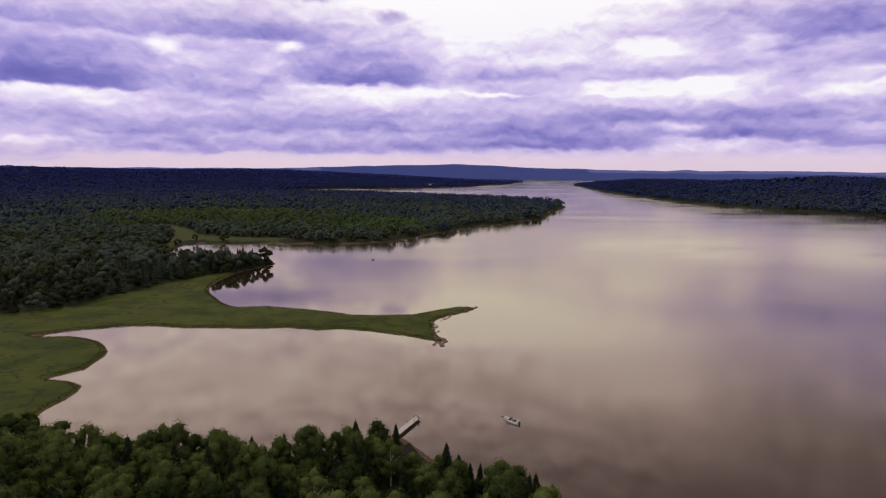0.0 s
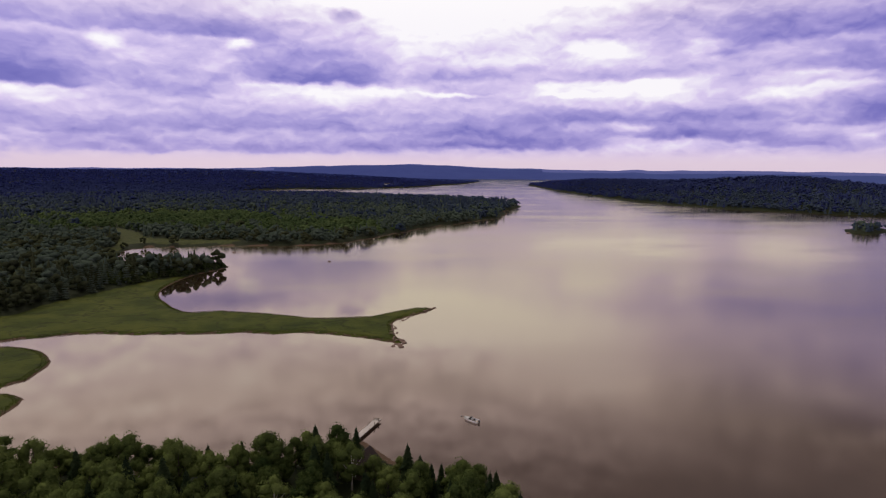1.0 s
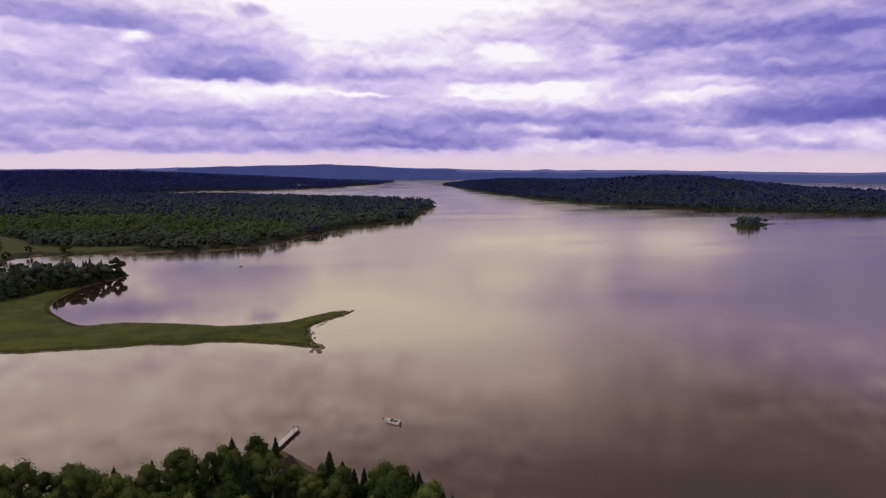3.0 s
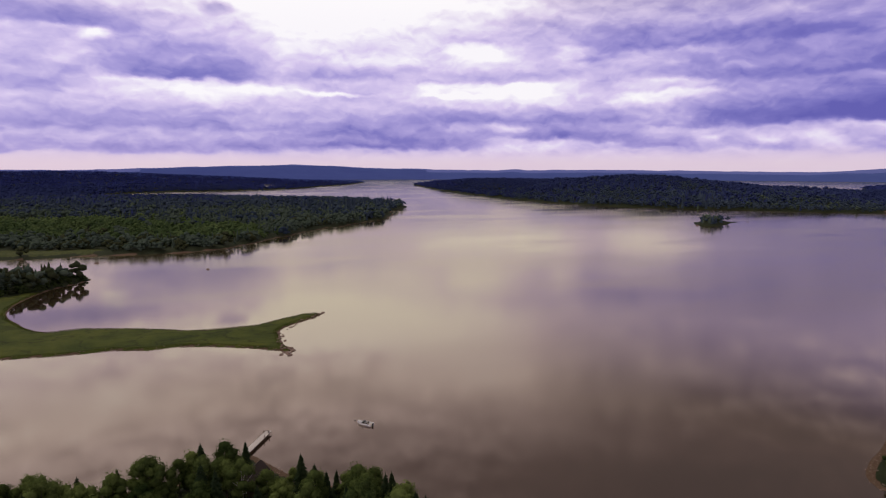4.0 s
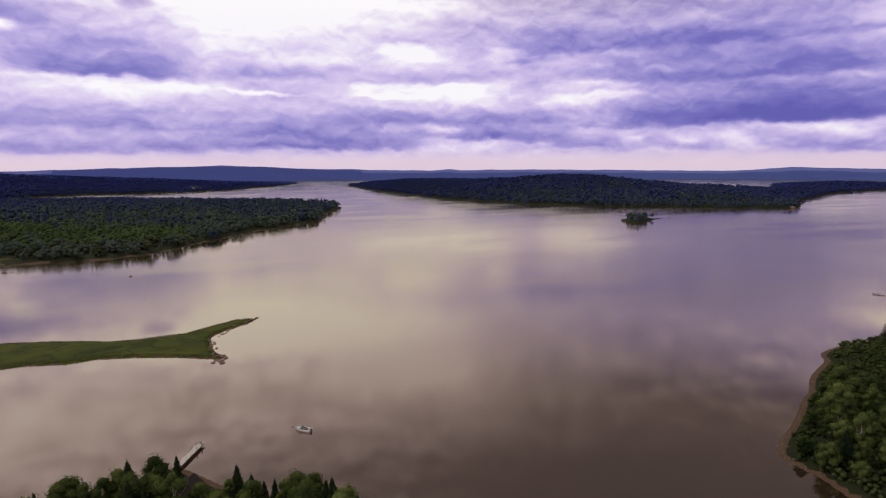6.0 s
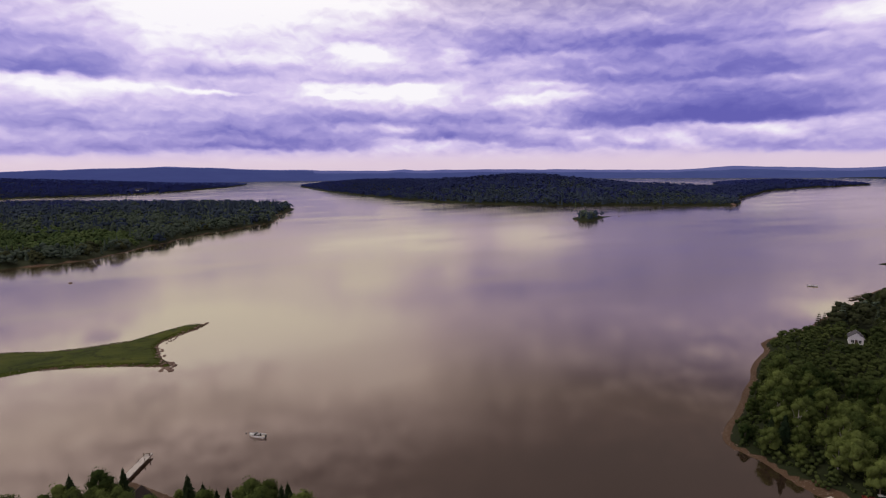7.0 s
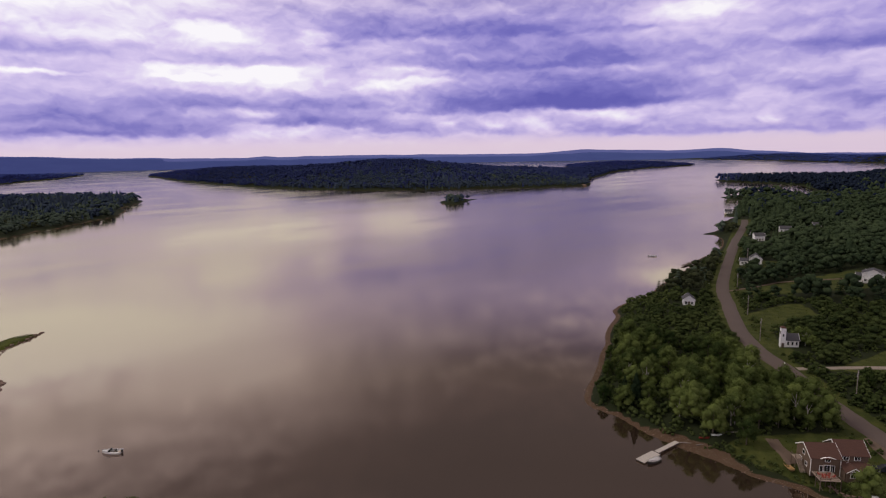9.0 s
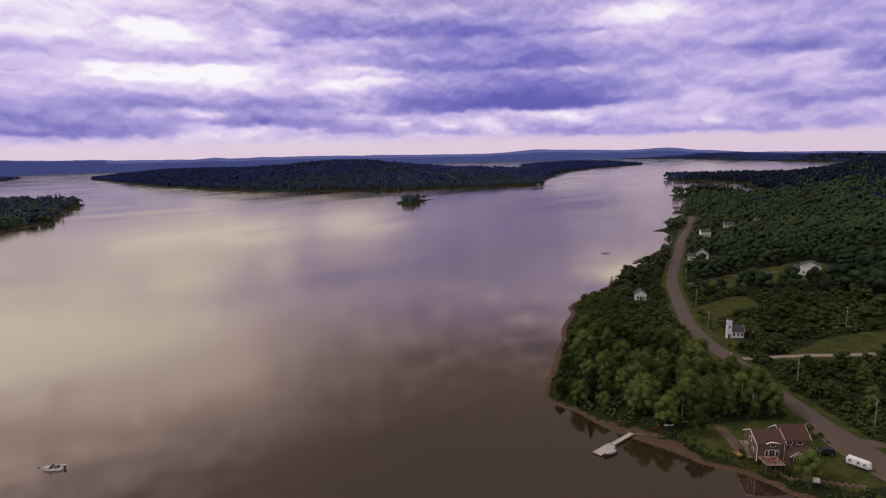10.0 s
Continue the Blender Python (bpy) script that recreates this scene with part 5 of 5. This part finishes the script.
dock("jetty", 394, 193, 378, 193, 2.2, 0.9, TIMBER, "dark timber jetty far along the shore", 4)
dock("jetty", 398, 189, 388, 195, 2.2, 1.0, TIMBER, "short dark timber jetty with a boat alongside", 4)
dock("jetty", 626, 274, 610, 279, 2.4, 1.0, TIMBER, "small dark timber jetty in the distance", 4)


# ---- road vehicles ----
def wheels(parent, spots_, r, width):
    for x, y in spots_:
        w = part("wheel", rod((x, y - width / 2, r), (x, y + width / 2, r), r, sides=16), RUBBER, parent)
        part("rim", rod((x, y - width / 2 - 0.01, r), (x, y + width / 2 + 0.01, r), r * 0.55, sides=12), STEEL, w)


def dark_car(m):
    c = thing("car", "dark sport utility car parked on gravel", "car", m)
    body = prism([(-2.25, 0.35), (2.2, 0.35), (2.25, 0.75), (2.1, 0.98), (1.0, 1.05), (-2.2, 1.08)], -0.9, 0.9)
    bmesh.ops.bevel(body, geom=body.edges[:], offset=0.06, segments=2, affect="EDGES")
    part("body", body, CAR_PAINT, c, smooth_it=False)
    cabin = prism([(-2.15, 1.06), (1.0, 1.04), (0.35, 1.62), (-1.95, 1.66)], -0.78, 0.78)
    part("windows", cabin, GLASS, c, "dark tinted glass")
    part("roof", box(-1.92, 0.33, -0.74, 0.74, 1.645, 1.70, 0.02), CAR_PAINT, c)
    wheels(c, [(x, y) for x in (-1.4, 1.4) for y in (-0.82, 0.82)], 0.36, 0.24)
    for y in (-0.65, 0.65):
        part("headlight", box(2.16, 2.27, y - 0.18, y + 0.18, 0.68, 0.82), GELCOAT, c)
        part("tail_light", box(-2.28, -2.2, y - 0.12, y + 0.12, 0.75, 1.0), RED, c)
    part("bumper", box(2.15, 2.32, -0.85, 0.85, 0.36, 0.55, 0.04), BLACK, c)


dark_car(pose(162.6, 28.6, gz(162.6, 28.6) + 0.16, 0, 0, 125))


def camper(m):
    c = thing("camper_trailer", "white travel trailer parked on the road's edge", "trailer", m)
    shell = prism([(-3.6, 0.55), (3.5, 0.55), (3.75, 1.1), (3.5, 2.5), (3.0, 2.9), (-3.3, 2.9), (-3.65, 2.6)], -1.2, 1.2)
    bmesh.ops.bevel(shell, geom=shell.edges[:], offset=0.1, segments=2, affect="EDGES")
    part("shell", shell, GELCOAT, c)
    for s in (-1, 1):
        part("stripe", box(-3.4, 3.4, s * 1.205 - 0.01, s * 1.205 + 0.01, 1.05, 1.25), BLACK, c)
        for x in (-2.4, 0.2, 2.2):
            part("window", box(x - 0.45, x + 0.45, s * 1.21 - 0.015, s * 1.21 + 0.015, 1.6, 2.2), GLASS, c)
    part("door", box(-1.4, -0.7, -1.225, -1.2, 0.65, 2.4), WHITE_TRIM, c)
    for x in (-2.2, 1.0, 2.2):
        part("roof_vent", box(x - 0.35, x + 0.35, -0.35, 0.35, 2.88, 3.12, 0.04), WHITE_TRIM, c)
    part("air_conditioner", box(-0.9, 0.1, -0.4, 0.4, 2.88, 3.22, 0.08), GELCOAT, c)
    part("drawbar", rod((3.4, 0, 0.5), (5.0, 0, 0.5), 0.08, sides=6), BLACK, c)
    part("gas_bottles", rod((3.95, -0.2, 0.55), (3.95, -0.2, 1.1), 0.17, sides=10, bm=rod((3.95, 0.2, 0.55), (3.95, 0.2, 1.1), 0.17, sides=10)), WHITE_TRIM, c)
    wheels(c, [(x, y) for x in (-0.6, 0.25) for y in (-1.08, 1.08)], 0.34, 0.22)
    for x, y in ((4.7, 0.0), (-3.2, 1.0), (-3.2, -1.0)):
        part("jack", rod((x, y, 0.0), (x, y, 0.55), 0.05, sides=6), STEEL, c)


camper(pose(161.4, 21.2, gz(161.4, 21.2) + 0.18, 0, 0, -98) @ Matrix.Scale(0.68, 4))


def garden_wall():
    line = smooth([(149.6, 36.0), (148.2, 32.5), (149.8, 27.5), (152.5, 18)], False, 1.2)
    w = thing("garden_wall", "low stacked stone retaining wall above the bank", "wall", Matrix.Identity(4))
    rnd = random.Random(8)
    protos = []
    for k in range(4):
        bm = box(-0.42, 0.42, -0.25, 0.25, -0.22, 0.22, 0.05)
        for v in bm.verts:
            v.co *= rnd.uniform(0.9, 1.08)
        protos.append(part("stone", bm, ROCK, w))
    first = [True] * 4
    for (ax, ay), (bx, by) in zip(line, line[1:]):
        n = max(1, int(math.hypot(bx - ax, by - ay) / 0.85))
        for i in range(n):
            for lay in range(2):
                t = (i + 0.5 * (lay % 2)) / n
                x, y = ax + (bx - ax) * t, ay + (by - ay) * t
                k = rnd.randrange(4)
                m = pose(x, y, gz(x, y) + 0.02 + 0.36 * lay, rnd.uniform(-2, 2), 0, math.degrees(math.atan2(by - ay, bx - ax)) + rnd.uniform(-3, 3))
                if first[k]:
                    first[k] = False
                    protos[k].matrix_basis = m
                else:
                    ob = protos[k].copy()
                    scene.collection.objects.link(ob)
                    ob.matrix_basis = m


garden_wall()
cooler = thing("storage_box", "white storage box on the lawn's edge", "box", pose(149.9, 27.2, gz(149.9, 27.2), 0, 0, -60))
part("box", box(-1.0, 0.6, -0.45, 0.45, 0.0, 0.75, 0.05), GELCOAT, cooler)
part("lid", box(-1.04, 0.64, -0.49, 0.49, 0.76, 0.86, 0.03), WHITE_TRIM, cooler)


# ---- the white houses ----
def white_chapel():
    m = pose(240.3, 77.2, gz(240.3, 77.2) - 0.2, 0, 0, -55) @ Matrix.Scale(0.85, 4)
    h = thing("white_church", "small white clapboard church with a square corner tower", "church", m)
    gable(h, -2.6, 3.4, -2.4, 2.6, 0, 3.6, 6.0, WHITE, GREY_ROOF, 0.3)
    part("tower", box(-4.3, -2.2, -2.9, -0.8, 0, 9.2), WHITE, h)
    cap = bmesh.new()
    bmesh.ops.create_cone(cap, cap_ends=True, segments=4, radius1=1.75, radius2=0.3, depth=0.9, matrix=Matrix.Translation((-3.25, -1.85, 9.65)) @ pose(0, 0, 0, 0, 0, 45))
    part("tower_roof", cap, BROWN_ROOF, h, "brown shingled pyramid roof")
    for x in (-1.0, 0.8, 2.5):
        window(h, x, -2.42, 2.1, 0.8, 1.5, bars=0)
    window(h, -3.25, -2.92, 5.9, 0.7, 1.2, bars=0)
    part("door", box(-3.8, -2.7, -2.96, -2.88, 0.1, 2.2), TIMBER, h)
    for y in (-1.1,):
        part("belfry_louvre", box(-4.36, -4.28, -2.3, -1.4, 6.4, 7.6), TIMBER, h)


white_chapel()


def white_house(x, y, turn, w, d, eave, ridge, roof, label, wing=0.0, rows=1, along="x", porch=False):
    m = pose(x, y, gz(x, y) - 0.25, 0, 0, turn)
    h = thing("house", label, "house", m)
    gable(h, -w / 2, w / 2, -d / 2, d / 2, 0, eave, ridge, WHITE, roof, 0.35, along)
    for r in range(rows):
        for k in range(max(2, int(w / 2.8))):
            n = max(2, int(w / 2.8))
            window(h, -w / 2 + w * (k + 0.5) / n, -d / 2 - 0.02, 1.6 + 2.7 * r, 1.1, 1.3)
    side = pose(-w / 2, 0, 0, 0, 0, -90)
    for r in range(rows):
        for q in (-d / 4, d / 4):
            window(h, q, -0.02, 1.6 + 2.7 * r, 1.0, 1.2, side)
    part("door", box(-0.5, 0.5, -d / 2 - 0.08, -d / 2 + 0.02, 0.3, 2.35), TIMBER, h)
    part("foundation", box(-w / 2 - 0.05, w / 2 + 0.05, -d / 2 - 0.05, d / 2 + 0.05, -0.8, 0.25), CONCRETE, h)
    if wing:
        x0, x1 = (w / 2 + 0.02, w / 2 + wing) if wing > 0 else (-w / 2 + wing, -w / 2 - 0.02)
        gable(h, x0, x1, -d * 0.35, d * 0.35, 0, eave * 0.62, eave * 0.62 + 1.4, WHITE, roof, 0.3)
        for q in (0.3, 0.7):
            window(h, x0 + (x1 - x0) * q, -d * 0.35 - 0.02, 1.5, 1.2, 1.1)
    if porch:
        part("porch_roof", turned(box(-w / 2, w / 2, -d / 2 - 2.2, -d / 2, 2.55, 2.7), Matrix.Identity(4)), roof, h)
        part("porch_floor", box(-w / 2, w / 2, -d / 2 - 2.2, -d / 2 - 0.02, 0.1, 0.3), DECKING, h)
        for q in (-w / 2 + 0.15, 0, w / 2 - 0.15):
            part("porch_post", box(q - 0.09, q + 0.09, -d / 2 - 2.15, -d / 2 - 1.97, 0.3, 2.55), WHITE_TRIM, h)
    return h


white_house(276.5, 136.5, -58, 5.5, 6.5, 3.2, 5.2, GREY_ROOF, "white cottage with a grey roof among shore trees", 0, 1, "y")
white_house(400.5, 154, -66, 7.5, 7.5, 4.8, 7.6, GREY_ROOF, "white house with a front gable beside the road", -5.5, 2, "y")
white_house(364.0, 80.5, -76, 9.6, 8.4, 5.2, 7.0, GREY_ROOF, "large white two-storey house on rising ground", -2.6, 1, "y")
white_house(512, 196, -50, 8.0, 6.0, 4.6, 6.8, GREY_ROOF, "grey-white house beside the far road", 0, 1)
white_house(574, 198, -60, 9.0, 6.5, 3.2, 5.6, GREY_ROOF, "white bungalow among distant trees", 3.0, 1)
white_house(612, 184, -66, 7.0, 5.5, 2.8, 4.4, GREY_ROOF, "small white shed among distant trees", 0, 1)
white_house(545, 214, -56, 7.0, 6.0, 3.0, 5.0, GREY_ROOF, "pale cottage close to the far road", 0, 1)
white_house(730, 318, -60, 8.0, 6.0, 3.0, 5.2, GREY_ROOF, "pale cottage on the far wooded shore", 0, 1)
white_house(-55, 2560, 0, 26.0, 12.0, 7.0, 12.0, GREY_ROOF, "pale buildings on the opposite shore", 10, 1)
white_house(-495, 1650, 20, 22.0, 10.0, 6.0, 9.0, GREY_ROOF, "pale building among distant woods", 8, 1)


def brown_roof_house():
    m = pose(-10.5, 139.5, gz(-10.5, 139.5) - 0.2, 0, 0, 62)
    h = thing("cabin", "dark timber cabin with a steep shingled roof", "house", m)
    gable(h, -4.2, 3.6, -3.2, 3.2, 0, 2.6, 5.4, TIMBER, material("weathered_cedar_shingle", striped((0.030, 0.021, 0.018), 0.18, 0.95)), 0.4, trim=TIMBER)
    window(h, 0, -3.22, 1.5, 1.4, 1.0)
    window(h, 0, -0.02, 1.6, 1.2, 1.1, pose(-4.2, 0, 0, 0, 0, -90))
    part("door", box(2.0, 2.9, -3.27, -3.18, 0.2, 2.2), WHITE_TRIM, h)


brown_roof_house()


# ---- poles ----
def pole_model(m, tall=9.5):
    p = thing("utility_pole", "grey wooden utility pole with a crossarm", "pole", m, "poles along the road")
    part("pole", rod((0, 0, -1), (0, 0, tall), 0.16, 0.11, 9), POLE_WOOD, p)
    arm = part("crossarm", box(-1.1, 1.1, -0.06, 0.06, tall - 0.7, tall - 0.55), POLE_WOOD, p)
    for x in (-1.0, 0.0, 1.0):
        part("insulator", rod((x, 0, tall - 0.55), (x, 0, tall - 0.3), 0.06, 0.04, 7), STEEL, arm)
    part("transformer", rod((0.28, 0, tall - 2.2), (0.28, 0, tall - 1.3), 0.22, sides=10), STEEL, p)
    return p


POLES = [(204, 45.4, 20), (239.5, 87.5, 30), (275, 107, 30), (345, 73, 30), (322, 132, 30), (271.5, 45.5, 20), (410, 163, 30), (186, 22, 30)]
first_pole = pole_model(pose(*POLES[0][:2], gz(*POLES[0][:2]), 0, 0, POLES[0][2]))
for x, y, a in POLES[1:]:
    copy_thing(first_pole, pose(x, y, gz(x, y), 0, 0, a))
flag = thing("sign_post", "small white sign on a post beside the road", "sign", pose(216, 70, gz(216, 70), 0, 0, 40), "signs by the road")
part("post", rod((0, 0, -0.4), (0, 0, 1.4), 0.06, sides=6), POLE_WOOD, flag)
part("board", box(-0.45, 0.45, -0.03, 0.03, 0.9, 1.5), WHITE_TRIM, flag)
for x, y, a in ((301, 120, 50), (321, 147, 60)):
    copy_thing(flag, pose(x, y, gz(x, y), 0, 0, a))


# ---- rocks ----
def rock_mesh(seed):
    bm = bmesh.new()
    bmesh.ops.create_icosphere(bm, subdivisions=2, radius=1.0)
    for v in bm.verts:
        v.co = v.co * (1 + 0.45 * noise.noise(v.co * 1.3 + Vector((seed, 0, 0)))) * 1.0
        v.co.z *= 0.6
    return bm


rock_kinds = []
for s in range(4):
    base = rock_mesh(s * 7.3)
    me = bpy.data.meshes.new("rock")
    base.to_mesh(me)
    base.free()
    me.materials.append(ROCK)
    rock_kinds.append(me)


def rock(x, y, size, k, group):
    ob = new("rock", rock_kinds[k % 4])
    ob.matrix_basis = pose(x, y, max(gz(x, y), -0.15) + size * 0.05, 0, 0, 70 * k) @ Matrix.Diagonal((size * 1.3, size, size, 1))
    return tagged(ob, "reddish brown weathered shore rock", "rock", group)


rnd = random.Random(12)
SPIT_END = [(-3, 257), (0, 256), (-3, 266), (-5, 280), (-4, 292), (2, 302), (10, 314), (18, 325)]
for k in range(64):
    t = rnd.random() * 6.999
    (ax, ay), (bx, by) = SPIT_END[int(t)], SPIT_END[int(t) + 1]
    u = t - int(t)
    rock(ax + (bx - ax) * u + rnd.gauss(0.6, 1.1), ay + (by - ay) * u + rnd.gauss(0, 1.1), rnd.uniform(0.25, 0.8) * (1.25 if t < 1.5 else 1.0), k, "rocks at the spit's end")
for x, y, s in ((0.2, 253.0, 1.1), (1.5, 259.5, 1.2), (0.5, 262.5, 1.4), (19.5, 326.5, 1.1), (-62, 500, 1.5), (-160, 560, 1.6), (-155, 562, 1.0), (588, 705, 2.2), (706, 734, 1.6), (1275, 922, 5.0), (1110, 818, 5.0)):
    rock(x, y, s, int(x) % 4, "rocks in the shallows")


def pebbles(name, keep, gap, r0, r1, a0, a1, size, label, seed):
    x, y = spots(r0, r1, a0, a1, gap, seed)
    sd = land_sd(x, y)
    ok = keep(x, y, sd)
    x, y = x[ok], y[ok]
    rng = np.random.default_rng(seed)
    v, f = octa(5)
    s = size * rng.uniform(0.3, 1.2, len(x))
    q = v[None] * s[:, None, None] * (1.2, 1.0, 0.6) + np.stack([x, y, ground_z(x, y) + s * 0.1], 1)[:, None]
    return tagged(new(name, mesh_of(name, q.reshape(-1, 3), (f[None] + (np.arange(len(x)) * 6)[:, None, None]).reshape(-1, 3), ROCK, False)), label, "stones", kind="stuff")


pebbles("shore_stones", lambda x, y, sd: (sd > -0.6) & (sd < 2.6) & (np.random.default_rng(3).random(len(x)) < 0.35), 0.9, 120, 330, 38, 86, 0.22, "small stones scattered along the beach", 71)
pebbles("shore_stones", lambda x, y, sd: (sd > -1.0) & (sd < 1.8) & (np.random.default_rng(4).random(len(x)) < 0.4), 1.0, 100, 345, -44, 20, 0.28, "small stones and mud clods along the marsh edge", 72)


# tall pines standing out on the headland
pine_rng = np.random.default_rng(17)
px = pine_rng.uniform(15, 215, 46)
py = 1060 + px * 0.5 + pine_rng.uniform(-30, 90, 46)
pine_ok = land_sd(px, py) > 8
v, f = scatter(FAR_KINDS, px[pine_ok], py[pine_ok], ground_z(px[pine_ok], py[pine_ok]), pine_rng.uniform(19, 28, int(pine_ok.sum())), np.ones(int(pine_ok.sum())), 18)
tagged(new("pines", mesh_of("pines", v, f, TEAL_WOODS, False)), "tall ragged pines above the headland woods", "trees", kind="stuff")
